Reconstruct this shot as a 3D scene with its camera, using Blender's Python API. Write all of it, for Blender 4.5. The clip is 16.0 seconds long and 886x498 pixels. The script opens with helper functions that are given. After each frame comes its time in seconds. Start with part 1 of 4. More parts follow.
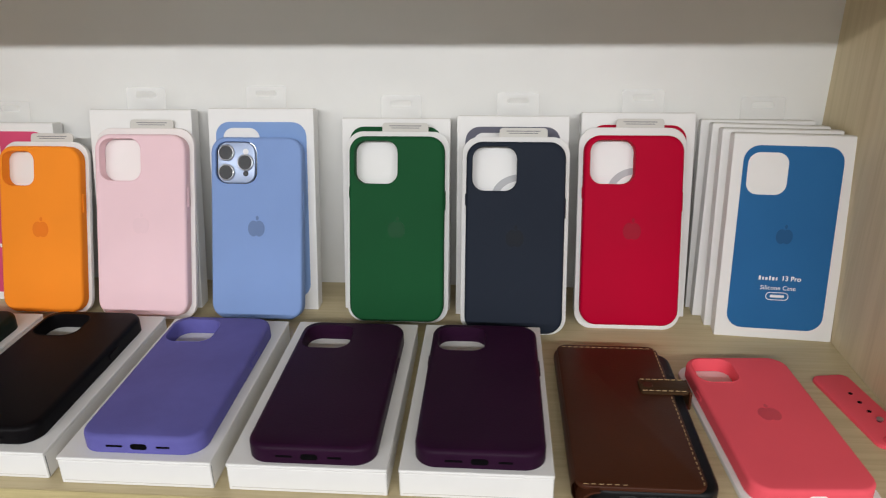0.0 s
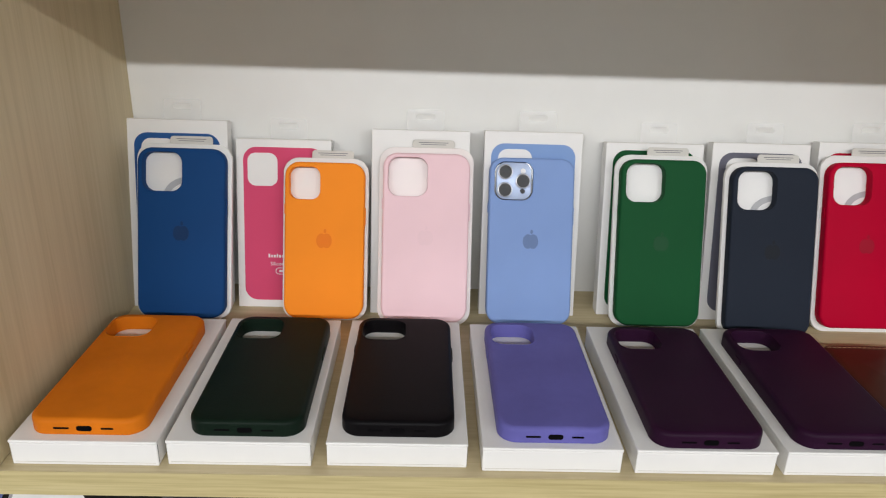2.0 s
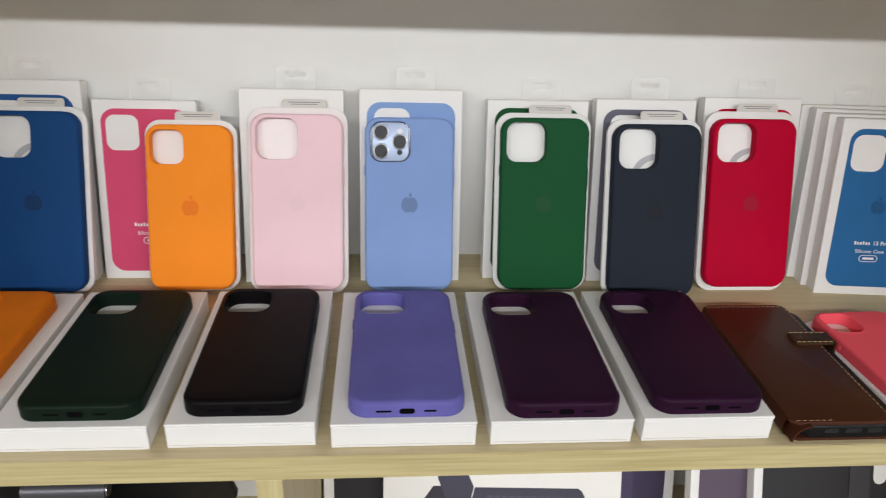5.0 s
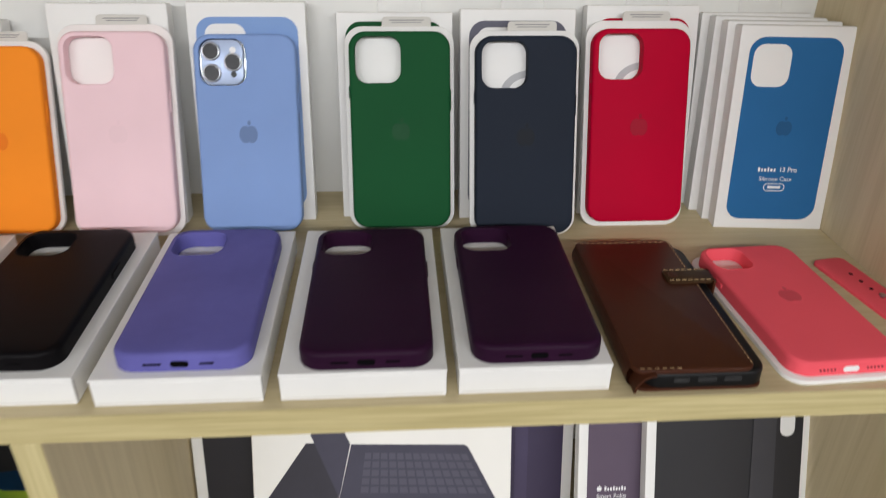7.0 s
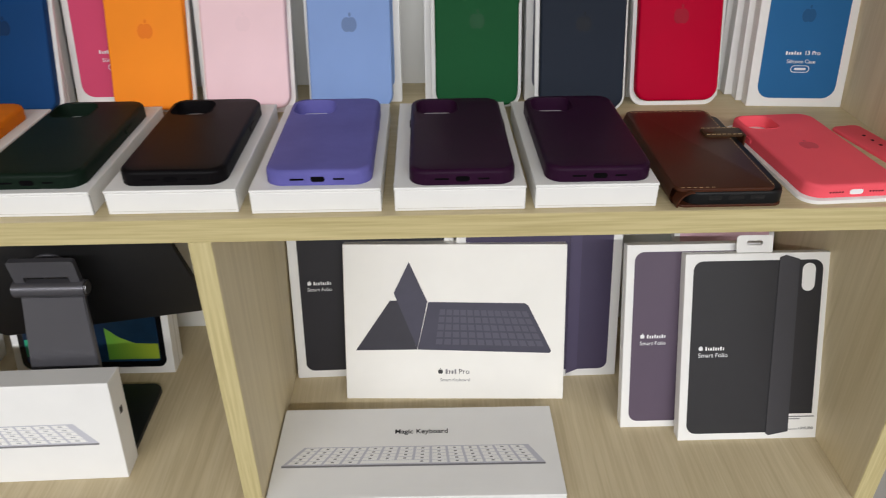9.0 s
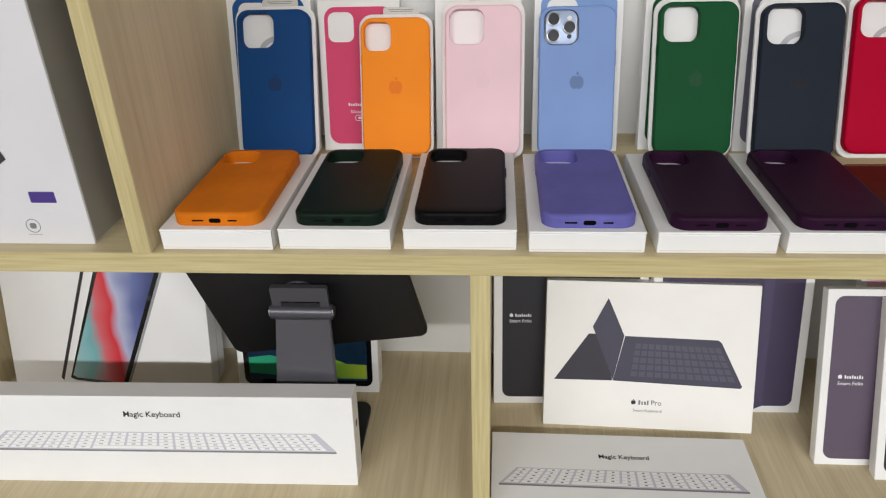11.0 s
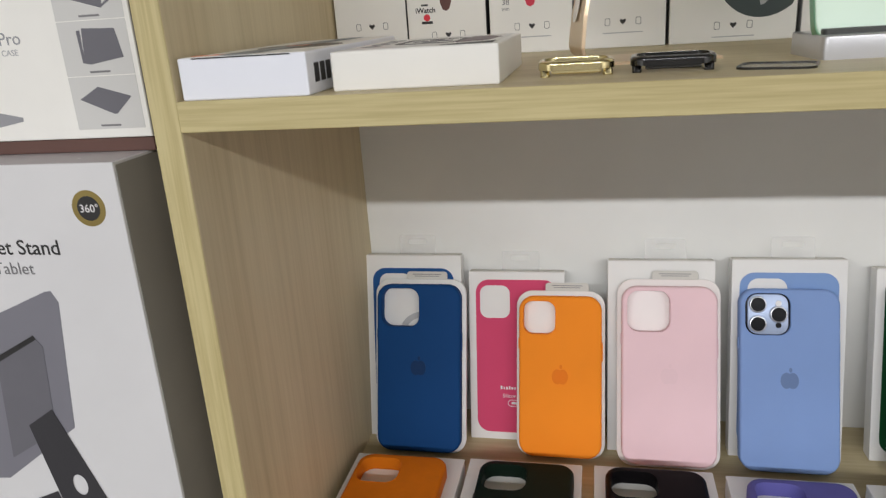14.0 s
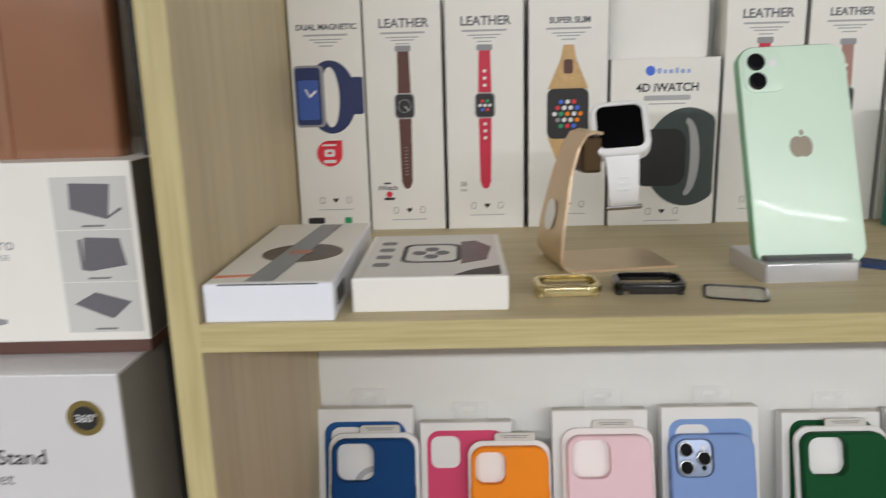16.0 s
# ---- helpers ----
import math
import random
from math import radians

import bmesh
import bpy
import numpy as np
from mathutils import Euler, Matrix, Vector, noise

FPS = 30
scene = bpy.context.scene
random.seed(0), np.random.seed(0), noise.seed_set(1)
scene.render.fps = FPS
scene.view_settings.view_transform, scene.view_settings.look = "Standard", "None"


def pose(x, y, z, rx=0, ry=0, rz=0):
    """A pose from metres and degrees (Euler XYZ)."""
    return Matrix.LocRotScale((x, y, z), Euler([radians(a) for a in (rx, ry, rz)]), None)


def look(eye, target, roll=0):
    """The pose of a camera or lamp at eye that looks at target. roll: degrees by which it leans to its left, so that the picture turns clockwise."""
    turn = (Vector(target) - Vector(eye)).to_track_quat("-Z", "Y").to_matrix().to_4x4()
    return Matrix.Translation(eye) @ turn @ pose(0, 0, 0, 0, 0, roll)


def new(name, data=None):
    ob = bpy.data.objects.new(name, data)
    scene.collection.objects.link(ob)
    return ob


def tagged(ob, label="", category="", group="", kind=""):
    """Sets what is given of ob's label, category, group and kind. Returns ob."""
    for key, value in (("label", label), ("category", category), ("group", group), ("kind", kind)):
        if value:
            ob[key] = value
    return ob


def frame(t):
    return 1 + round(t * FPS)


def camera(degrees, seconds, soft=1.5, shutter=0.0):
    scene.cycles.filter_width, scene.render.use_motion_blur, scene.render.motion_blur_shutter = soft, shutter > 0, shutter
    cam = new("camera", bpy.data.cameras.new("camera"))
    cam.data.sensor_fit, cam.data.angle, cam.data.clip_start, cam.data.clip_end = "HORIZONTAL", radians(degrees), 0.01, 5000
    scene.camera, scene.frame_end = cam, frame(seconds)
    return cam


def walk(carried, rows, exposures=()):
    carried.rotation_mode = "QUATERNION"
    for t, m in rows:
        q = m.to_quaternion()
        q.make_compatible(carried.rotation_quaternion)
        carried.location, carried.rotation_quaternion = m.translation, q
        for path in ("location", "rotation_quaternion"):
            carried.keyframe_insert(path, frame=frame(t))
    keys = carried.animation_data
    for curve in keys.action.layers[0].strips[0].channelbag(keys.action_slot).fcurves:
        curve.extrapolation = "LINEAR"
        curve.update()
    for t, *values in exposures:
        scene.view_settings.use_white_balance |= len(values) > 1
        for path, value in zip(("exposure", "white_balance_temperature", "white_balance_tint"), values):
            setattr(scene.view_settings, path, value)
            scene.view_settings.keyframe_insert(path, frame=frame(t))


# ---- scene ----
cam = camera(63.0, 16.0, soft=1.1, shutter=0.35)
PATH = [
    (0, (0.596, -0.336, 1.308), (0.454, 1.501, 0.531), -0.7),
    (0.5, (0.509, -0.327, 1.311), (0.51, 1.5, 0.496), 0.5),
    (1, (0.39, -0.355, 1.328), (0.413, 1.484, 0.544), 1.4),
    (1.5, (0.294, -0.38, 1.333), (0.296, 1.465, 0.561), 1.7),
    (2, (0.286, -0.401, 1.331), (0.336, 1.452, 0.579), 1.9),
    (2.5, (0.293, -0.404, 1.332), (0.388, 1.443, 0.571), 2.0),
    (3, (0.292, -0.398, 1.333), (0.416, 1.441, 0.557), 2.0),
    (3.2, (0.294, -0.395, 1.327), (0.426, 1.433, 0.526), 2.1),
    (5.3, (0.402, -0.367, 1.331), (0.565, 1.428, 0.464), 2.1),
    (5.5, (0.432, -0.342, 1.327), (0.599, 1.449, 0.452), 2.0),
    (6, (0.495, -0.279, 1.315), (0.672, 1.495, 0.408), 1.9),
    (6.5, (0.521, -0.261, 1.293), (0.675, 1.501, 0.359), 1.3),
    (7, (0.506, -0.329, 1.288), (0.634, 1.414, 0.314), 0.9),
    (7.5, (0.486, -0.387, 1.267), (0.596, 1.341, 0.264), 0.6),
    (8, (0.486, -0.411, 1.256), (0.578, 1.302, 0.228), 0.2),
    (8.5, (0.48, -0.442, 1.253), (0.554, 1.262, 0.209), -0.1),
    (9, (0.462, -0.474, 1.259), (0.497, 1.233, 0.217), -0.5),
    (9.5, (0.416, -0.506, 1.274), (0.402, 1.213, 0.252), -0.8),
    (10, (0.362, -0.528, 1.284), (0.291, 1.206, 0.291), -1.2),
    (10.2, (0.344, -0.532, 1.288), (0.254, 1.206, 0.302), -1.3),
    (12.3, (0.28, -0.539, 1.314), (0.084, 1.255, 0.453), -2.2),
    (12.5, (0.276, -0.537, 1.32), (0.07, 1.268, 0.483), -2.1),
    (13, (0.248, -0.483, 1.363), (-0.023, 1.351, 0.61), -2.3),
    (13.5, (0.23, -0.407, 1.39), (-0.136, 1.439, 0.713), -3.2),
    (14, (0.222, -0.361, 1.404), (-0.191, 1.493, 0.777), -3.9),
    (14.5, (0.178, -0.373, 1.415), (-0.173, 1.503, 0.818), -3.5),
    (15, (0.134, -0.392, 1.423), (-0.098, 1.513, 0.86), -2.7),
    (15.5, (0.104, -0.41, 1.47), (-0.068, 1.522, 0.981), -2.3),
    (16, (0.148, -0.383, 1.493), (0.094, 1.567, 1.051), -1.5),
]
EXPOSURES = [(0, -0.16), (6, -0.15), (8, -0.22), (10, -0.2), (12.5, -0.23), (13.5, -0.32), (14.5, -0.36), (16, -0.36)]
walk(cam, [(t, look(eye, target, roll)) for t, eye, target, roll in PATH], EXPOSURES)

# ---- world and light ----
world = bpy.data.worlds.new("shop_air")
world.use_nodes = True
world.node_tree.nodes["Background"].inputs[0].default_value = (0.9, 0.93, 1.0, 1)
world.node_tree.nodes["Background"].inputs[1].default_value = 0.012
scene.world = world

MID, UP, LOW = 1.0, 1.366, 0.672       # tops of the three shelves
BOARD, DEEP, FRONT = 0.0195, 0.303, -0.002            # board thickness, depth to the back panel, front edge
RIGHT, LEFT = 0.876, -0.372            # inner faces of the outer sides


# ---- materials ----
def lin(r, g, b):
    return tuple(((c / 255 + 0.055) / 1.055) ** 2.4 if c > 10 else c / 255 / 12.92 for c in (r, g, b)) + (1,)


def base(name, colour, rough=0.5, metal=0.0, coat=0.0):
    m = bpy.data.materials.new(name)
    m.use_nodes = True
    b = m.node_tree.nodes["Principled BSDF"]
    b.inputs["Base Color"].default_value = colour
    b.inputs["Roughness"].default_value = rough
    b.inputs["Metallic"].default_value = metal
    b.inputs["Coat Weight"].default_value = coat
    return m, m.node_tree.nodes, m.node_tree.links, b


def mapping(nodes, links, scale):
    tc = nodes.new("ShaderNodeTexCoord")
    mp = nodes.new("ShaderNodeMapping")
    mp.inputs["Scale"].default_value = scale
    links.new(tc.outputs["Object"], mp.inputs["Vector"])
    return mp.outputs["Vector"]


def noise_tex(nodes, links, vec, scale, detail=4.0, rough=0.6):
    n = nodes.new("ShaderNodeTexNoise")
    n.inputs["Scale"].default_value = scale
    n.inputs["Detail"].default_value = detail
    n.inputs["Roughness"].default_value = rough
    links.new(vec, n.inputs["Vector"])
    return n.outputs["Fac"]


def ramp(nodes, links, fac, stops):
    r = nodes.new("ShaderNodeValToRGB")
    e = r.color_ramp.elements
    e[0].position, e[0].color = stops[0]
    e[1].position, e[1].color = stops[-1]
    for p, c in stops[1:-1]:
        k = e.new(p)
        k.color = c
    links.new(fac, r.inputs["Fac"])
    return r.outputs["Color"]


def mix(nodes, links, a, b, fac, kind="MIX"):
    m = nodes.new("ShaderNodeMix")
    m.data_type, m.blend_type = "RGBA", kind
    m.inputs[0].default_value = fac
    links.new(a, m.inputs[6])
    links.new(b, m.inputs[7])
    return m.outputs[2]


def bump(nodes, links, fac, strength, dist, shader):
    b = nodes.new("ShaderNodeBump")
    b.inputs["Strength"].default_value = strength
    b.inputs["Distance"].default_value = dist
    links.new(fac, b.inputs["Height"])
    links.new(b.outputs["Normal"], shader.inputs["Normal"])


def mottled(name, colour, rough=0.5, vary=0.06, grain=900.0, relief=0.15, metal=0.0, coat=0.0, large=14.0):
    """A plain coloured surface with faint blotches, roughness changes and fine grain."""
    m, nodes, links, b = base(name, colour, rough, metal, coat)
    vec = mapping(nodes, links, (1, 1, 1))
    big = noise_tex(nodes, links, vec, large, 3.0)
    lo = tuple(c * (1 - vary) for c in colour[:3]) + (1,)
    hi = tuple(min(1, c * (1 + vary)) for c in colour[:3]) + (1,)
    links.new(ramp(nodes, links, big, [(0.3, lo), (0.7, hi)]), b.inputs["Base Color"])
    fine = noise_tex(nodes, links, vec, grain, 2.0)
    rr = nodes.new("ShaderNodeMapRange")
    rr.inputs["To Min"].default_value, rr.inputs["To Max"].default_value = rough - 0.06, min(1, rough + 0.06)
    links.new(noise_tex(nodes, links, vec, large * 3, 3.0), rr.inputs["Value"])
    links.new(rr.outputs["Result"], b.inputs["Roughness"])
    bump(nodes, links, fine, relief, 0.0003, b)
    return m


def wood(name, along, tint=(1, 1, 1), strong=1.0):
    """Pale oak-look laminate, with its grain along one axis."""
    m, nodes, links, b = base(name, (0.6, 0.5, 0.3, 1), 0.5)
    long, cross = 1.6, 55.0
    scale = {"x": (long, cross, cross), "y": (cross, long, cross), "z": (cross, cross, long)}[along]
    vec = mapping(nodes, links, scale)
    wide = mapping(nodes, links, tuple(v / 6 for v in scale))
    a = noise_tex(nodes, links, vec, 1.6, 6.0, 0.65)
    c = noise_tex(nodes, links, wide, 1.2, 4.0, 0.55)
    d = noise_tex(nodes, links, mapping(nodes, links, tuple(v * 5 for v in scale)), 1.5, 3.0)
    t = lambda r, g, bb: (r * tint[0], g * tint[1], bb * tint[2], 1)
    g1 = ramp(nodes, links, a, [(0.30, t(0.46, 0.375, 0.205)), (0.5, t(0.58, 0.485, 0.285)), (0.72, t(0.64, 0.55, 0.345))])
    g2 = ramp(nodes, links, c, [(0.35, t(0.50, 0.41, 0.235)), (0.65, t(0.63, 0.54, 0.34))])
    g3 = ramp(nodes, links, d, [(0.35, (0.82, 0.80, 0.74, 1)), (0.6, (1, 1, 1, 1))])
    col = mix(nodes, links, g1, g2, 0.5)
    col = mix(nodes, links, col, g3, 0.55 * strong, "MULTIPLY")
    links.new(col, b.inputs["Base Color"])
    bump(nodes, links, a, 0.12, 0.0006, b)
    return m


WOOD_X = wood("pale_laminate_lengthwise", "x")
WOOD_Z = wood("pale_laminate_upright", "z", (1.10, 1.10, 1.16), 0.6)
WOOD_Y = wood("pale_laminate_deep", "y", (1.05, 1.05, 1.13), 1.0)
EDGE_X = wood("edge_band_lengthwise", "x", (0.99, 1.0, 0.85), 1.75)
EDGE_Z = wood("edge_band_upright", "z", (0.99, 1.0, 0.85), 1.75)
PANEL = mottled("white_back_panel", lin(232, 232, 228), 0.55, 0.02, 500, 0.1)
CARD = mottled("white_card", lin(233, 232, 229), 0.45, 0.02, 1200, 0.12)
CARD2 = mottled("ivory_card", lin(238, 236, 230), 0.42, 0.02, 1200, 0.1)
GLOSSCARD = mottled("glossy_white_card", lin(216, 215, 216), 0.25, 0.02, 700, 0.06, coat=0.3)
PINKCARD = mottled("blush_card", lin(241, 234, 231), 0.5, 0.02, 1200, 0.1)
CARDSIDE = mottled("grey_card_side", lin(206, 203, 196), 0.6, 0.04, 900, 0.1)
DARKHOLE = mottled("dark_recess", lin(12, 11, 13), 0.6, 0.05)
DARKHOLE.node_tree.nodes["Principled BSDF"].inputs["Specular IOR Level"].default_value = 0.02
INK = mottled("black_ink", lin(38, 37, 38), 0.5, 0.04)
GREYINK = mottled("grey_ink", lin(120, 119, 121), 0.5, 0.04)
PALEINK = mottled("pale_grey_ink", lin(176, 176, 178), 0.5, 0.03)
WHITEINK = mottled("white_ink", lin(235, 235, 236), 0.5, 0.02)


def silicone(name, r, g, b, rough=0.55):
    m = mottled(name, lin(r, g, b), rough, 0.04, 1500, 0.08, large=9)
    n = m.node_tree.nodes["Principled BSDF"]
    n.inputs["Specular IOR Level"].default_value = 0.06
    return m


def leather(name, r, g, b, rough=0.42):
    m, nodes, links, sh = base(name, lin(r, g, b), rough)
    sh.inputs["Specular IOR Level"].default_value = 0.07
    vec = mapping(nodes, links, (1, 1, 1))
    big = noise_tex(nodes, links, vec, 22, 4.0)
    c = lin(r, g, b)
    links.new(ramp(nodes, links, big, [(0.3, tuple(v * 0.9 for v in c[:3]) + (1,)), (0.7, tuple(min(1, v * 1.1) for v in c[:3]) + (1,))]), sh.inputs["Base Color"])
    vo = nodes.new("ShaderNodeTexVoronoi")
    vo.inputs["Scale"].default_value = 900
    links.new(vec, vo.inputs["Vector"])
    bump(nodes, links, vo.outputs["Distance"], 0.18, 0.0003, sh)
    return m


def clear_plastic(name):
    m, nodes, links, b = base(name, (0.95, 0.96, 0.96, 1), 0.3)
    b.inputs["Alpha"].default_value = 0.2
    b.inputs["Specular IOR Level"].default_value = 0.6
    return m


FILM = clear_plastic("clear_film")
BLUE = silicone("deep_blue_silicone", 25, 67, 119)
BLUE2 = silicone("blue_print", 44, 88, 146)
PINKRED = silicone("raspberry_print", 214, 80, 116)
ORANGE = silicone("marigold_silicone", 248, 144, 42)
PINK = silicone("chalk_pink_silicone", 240, 206, 212)
SKY = silicone("cloud_blue_silicone", 132, 159, 209)
SKY2 = silicone("cloud_blue_print", 132, 162, 210)
GREEN = silicone("clover_green_silicone", 26, 80, 46)
NAVY = silicone("midnight_silicone", 37, 43, 54)
SLATE = silicone("slate_print", 104, 104, 116)
RED = silicone("red_silicone", 178, 0, 44)
TEAL = silicone("ocean_blue_print", 46, 104, 156)
CORAL = silicone("coral_silicone", 236, 90, 102)
TAN = leather("golden_brown_leather", 206, 112, 22, 0.5)
FOREST = leather("forest_green_leather", 18, 31, 23)
BLACK = leather("black_leather", 14, 12, 14)
LILAC = leather("wisteria_leather", 100, 97, 165, 0.5)
PLUM = leather("dark_cherry_leather", 42, 17, 40)
BROWN = leather("saddle_brown_leather", 68, 36, 22, 0.36)
BROWN.node_tree.nodes["Principled BSDF"].inputs["Specular IOR Level"].default_value = 0.14
STITCH = mottled("tan_thread", lin(204, 176, 130), 0.7)
STEEL = mottled("brushed_steel", lin(190, 190, 194), 0.3, 0.05, 700, 0.1, metal=1.0)
DARKMETAL = mottled("space_grey_metal", lin(92, 91, 96), 0.38, 0.04, 900, 0.1, metal=0.6)
GOLDMETAL = mottled("champagne_gold_metal", lin(214, 192, 158), 0.36, 0.04, 900, 0.1, metal=0.85)
GOLDGLOSS = mottled("polished_gold", lin(226, 212, 164), 0.14, 0.04, 500, 0.02, metal=1.0)
BLACKGLOSS = mottled("black_gloss", lin(14, 14, 16), 0.12, 0.05, 500, 0.02, coat=0.5)
LENS = mottled("lens_glass", lin(8, 8, 12), 0.25, 0.05, 500, 0.0)
LENS.node_tree.nodes["Principled BSDF"].inputs["Specular IOR Level"].default_value = 0.15
MINT = mottled("mint_glass", lin(218, 241, 222), 0.34, 0.02, 500, 0.0, coat=0.1)
CHARCOAL = mottled("charcoal_print", lin(52, 51, 55), 0.5, 0.05)
PLUMGREY = mottled("plum_grey_print", lin(86, 72, 90), 0.5, 0.05)
INDIGO = mottled("indigo_print", lin(66, 58, 84), 0.5, 0.05)
ASH = mottled("ash_grey_print", lin(104, 103, 110), 0.5, 0.05)
SILVERPRINT = mottled("silver_print", lin(150, 150, 154), 0.5, 0.04)
ROSEPRINT = mottled("rose_print", lin(226, 184, 196), 0.5, 0.04)
REDINK = mottled("red_ink", lin(226, 44, 62), 0.45, 0.04)
GREENINK = mottled("green_ink", lin(40, 160, 110), 0.45, 0.04)
BLUEINK = mottled("blue_ink", lin(70, 110, 220), 0.45, 0.04)
BROWNINK = mottled("brown_ink", lin(96, 58, 50), 0.5, 0.06)
NAVYINK = mottled("navy_ink", lin(34, 48, 96), 0.5, 0.06)
WHITERUBBER = silicone("white_rubber", 236, 236, 236)


def gradient_print(name, axis, scale, stops, warp=0.6):
    """A printed wash of colours that flow into one another."""
    m, nodes, links, b = base(name, (0.5, 0.5, 0.5, 1), 0.3, coat=0.4)
    vec = mapping(nodes, links, (1, 1, 1))
    n = nodes.new("ShaderNodeTexNoise")
    n.inputs["Scale"].default_value = 9
    links.new(vec, n.inputs["Vector"])
    sep = nodes.new("ShaderNodeSeparateXYZ")
    links.new(vec, sep.inputs[0])
    mul = nodes.new("ShaderNodeMath")
    mul.operation = "MULTIPLY_ADD"
    links.new(sep.outputs[axis], mul.inputs[0])
    mul.inputs[1].default_value = scale
    mul.inputs[2].default_value = 0.5 - warp / 2
    add = nodes.new("ShaderNodeMath")
    add.operation = "MULTIPLY_ADD"
    links.new(n.outputs["Fac"], add.inputs[0])
    add.inputs[1].default_value = warp
    links.new(mul.outputs[0], add.inputs[2])
    links.new(ramp(nodes, links, add.outputs[0], stops), b.inputs["Base Color"])
    return m


# ---- mesh helpers ----
def part(name, bm, material, parent=None, label="", m=None, smooth=False):
    """Links a bmesh as one mesh object, under a thing or a part."""
    me = bpy.data.meshes.new(name)
    bmesh.ops.recalc_face_normals(bm, faces=bm.faces[:])
    if smooth:
        for f in bm.faces:
            f.smooth = len(f.verts) <= 4
    bm.to_mesh(me)
    bm.free()
    me.materials.append(material)
    if smooth:
        me.set_sharp_from_angle(angle=radians(38))
    ob = new(name, me)
    if parent is not None:
        ob.parent = parent
    if m is not None:
        ob.matrix_basis = m
    if label:
        ob["label"] = label
    return ob


def thing(name, label, category, m, group=""):
    ob = new(name)
    ob.empty_display_size = 0.02
    ob.matrix_basis = m
    return tagged(ob, label, category, group)


def block(x0, x1, y0, y1, z0, z1, bevel=0.0008, seg=2, bm=None):
    bm = bm or bmesh.new()
    r = bmesh.ops.create_cube(bm, size=1)
    for v in r["verts"]:
        v.co = Vector(((x0, x1)[v.co.x > 0], (y0, y1)[v.co.y > 0], (z0, z1)[v.co.z > 0]))
    if bevel:
        es = list({e for v in r["verts"] for e in v.link_edges})
        bmesh.ops.bevel(bm, geom=es, offset=bevel, segments=seg, affect="EDGES", profile=0.5)
    return bm


def rrect(w, h, r, n=6, cx=0.0, cy=0.0):
    r = max(min(r, w / 2 - 1e-5, h / 2 - 1e-5), 1e-5)
    pts = []
    for ox, oy, a0 in ((w / 2 - r, h / 2 - r, 0), (-w / 2 + r, h / 2 - r, 90), (-w / 2 + r, -h / 2 + r, 180), (w / 2 - r, -h / 2 + r, 270)):
        for k in range(n + 1):
            a = radians(a0 + 90 * k / n)
            pts.append((cx + ox + r * math.cos(a), cy + oy + r * math.sin(a)))
    return pts


def disc(r, n=28, cx=0.0, cy=0.0, sx=1.0, sy=1.0):
    return [(cx + r * sx * math.cos(2 * math.pi * k / n), cy + r * sy * math.sin(2 * math.pi * k / n)) for k in range(n)]


def ring(bm, pts, z):
    return [bm.verts.new((x, y, z)) for x, y in pts]


def bridge(bm, a, b):
    n = len(a)
    for k in range(n):
        bm.faces.new((a[k], a[(k + 1) % n], b[(k + 1) % n], b[k]))


def plate(pts, z0, z1, bm=None):
    """A flat shape with thickness from any outline."""
    bm = bm or bmesh.new()
    a, b = ring(bm, pts, z0), ring(bm, pts, z1)
    bridge(bm, a, b)
    bm.faces.new(a), bm.faces.new(b)
    return bm


def slab(w, h, r, z0, z1, bev=0.002, n=8, seg=4, cx=0.0, cy=0.0, bm=None):
    """A rounded slab whose upper rim is rounded over."""
    bm = bm or bmesh.new()
    prev = None
    levels = [(0, z0)] + [(bev * (1 - math.cos(radians(90 * k / seg))), z1 - bev + bev * math.sin(radians(90 * k / seg))) for k in range(seg + 1)]
    for inset, z in levels:
        cur = ring(bm, rrect(w - 2 * inset, h - 2 * inset, r - inset, n, cx, cy), z)
        if prev:
            bridge(bm, prev, cur)
        else:
            first = cur
        prev = cur
    bm.faces.new(prev), bm.faces.new(first)
    return bm


def pierced(outer, hole, z0, z1, rim=0.0, bev=0.0, seg=4, wall=None, size=None):
    """A slab with a hole through it; with size = (w, h, r) its rim is rounded over by bev."""
    bm = bmesh.new()
    if size:
        w, h, r = size
        levels = [(0, z0)] + [(bev * (1 - math.cos(radians(90 * k / seg))), z1 - bev + bev * math.sin(radians(90 * k / seg))) for k in range(seg + 1)]
        prev = None
        for inset, z in levels:
            cur = ring(bm, rrect(w - 2 * inset, h - 2 * inset, r - inset, 9), z)
            if prev:
                bridge(bm, prev, cur)
            prev = cur
        top = prev
    else:
        low = ring(bm, outer, z0)
        top = ring(bm, outer, z1)
        bridge(bm, low, top)
    c = Vector((sum(p[0] for p in hole) / len(hole), sum(p[1] for p in hole) / len(hole)))
    grow = lambda d: [tuple(c + (Vector(p) - c) * (1 + d / max((Vector(p) - c).length, 1e-6))) for p in hole]
    h0 = ring(bm, grow(rim), z1)
    edges = [bm.edges.get((top[k], top[(k + 1) % len(top)])) for k in range(len(top))]
    edges += [bm.edges.new((h0[k], h0[(k + 1) % len(h0)])) for k in range(len(h0))]
    bmesh.ops.triangle_fill(bm, use_beauty=True, edges=edges, normal=(0, 0, 1))
    if rim:
        h1 = ring(bm, grow(rim * 0.75), z1 + rim * 0.35)
        h2 = ring(bm, grow(rim * 0.25), z1 + rim * 0.35)
        bridge(bm, h0, h1), bridge(bm, h1, h2)
        h3 = ring(bm, hole, z1 - rim * 0.3)
        bridge(bm, h2, h3)
    else:
        h3 = h0
    h4 = ring(bm, hole, z0)
    bridge(bm, h3, h4)
    return bm


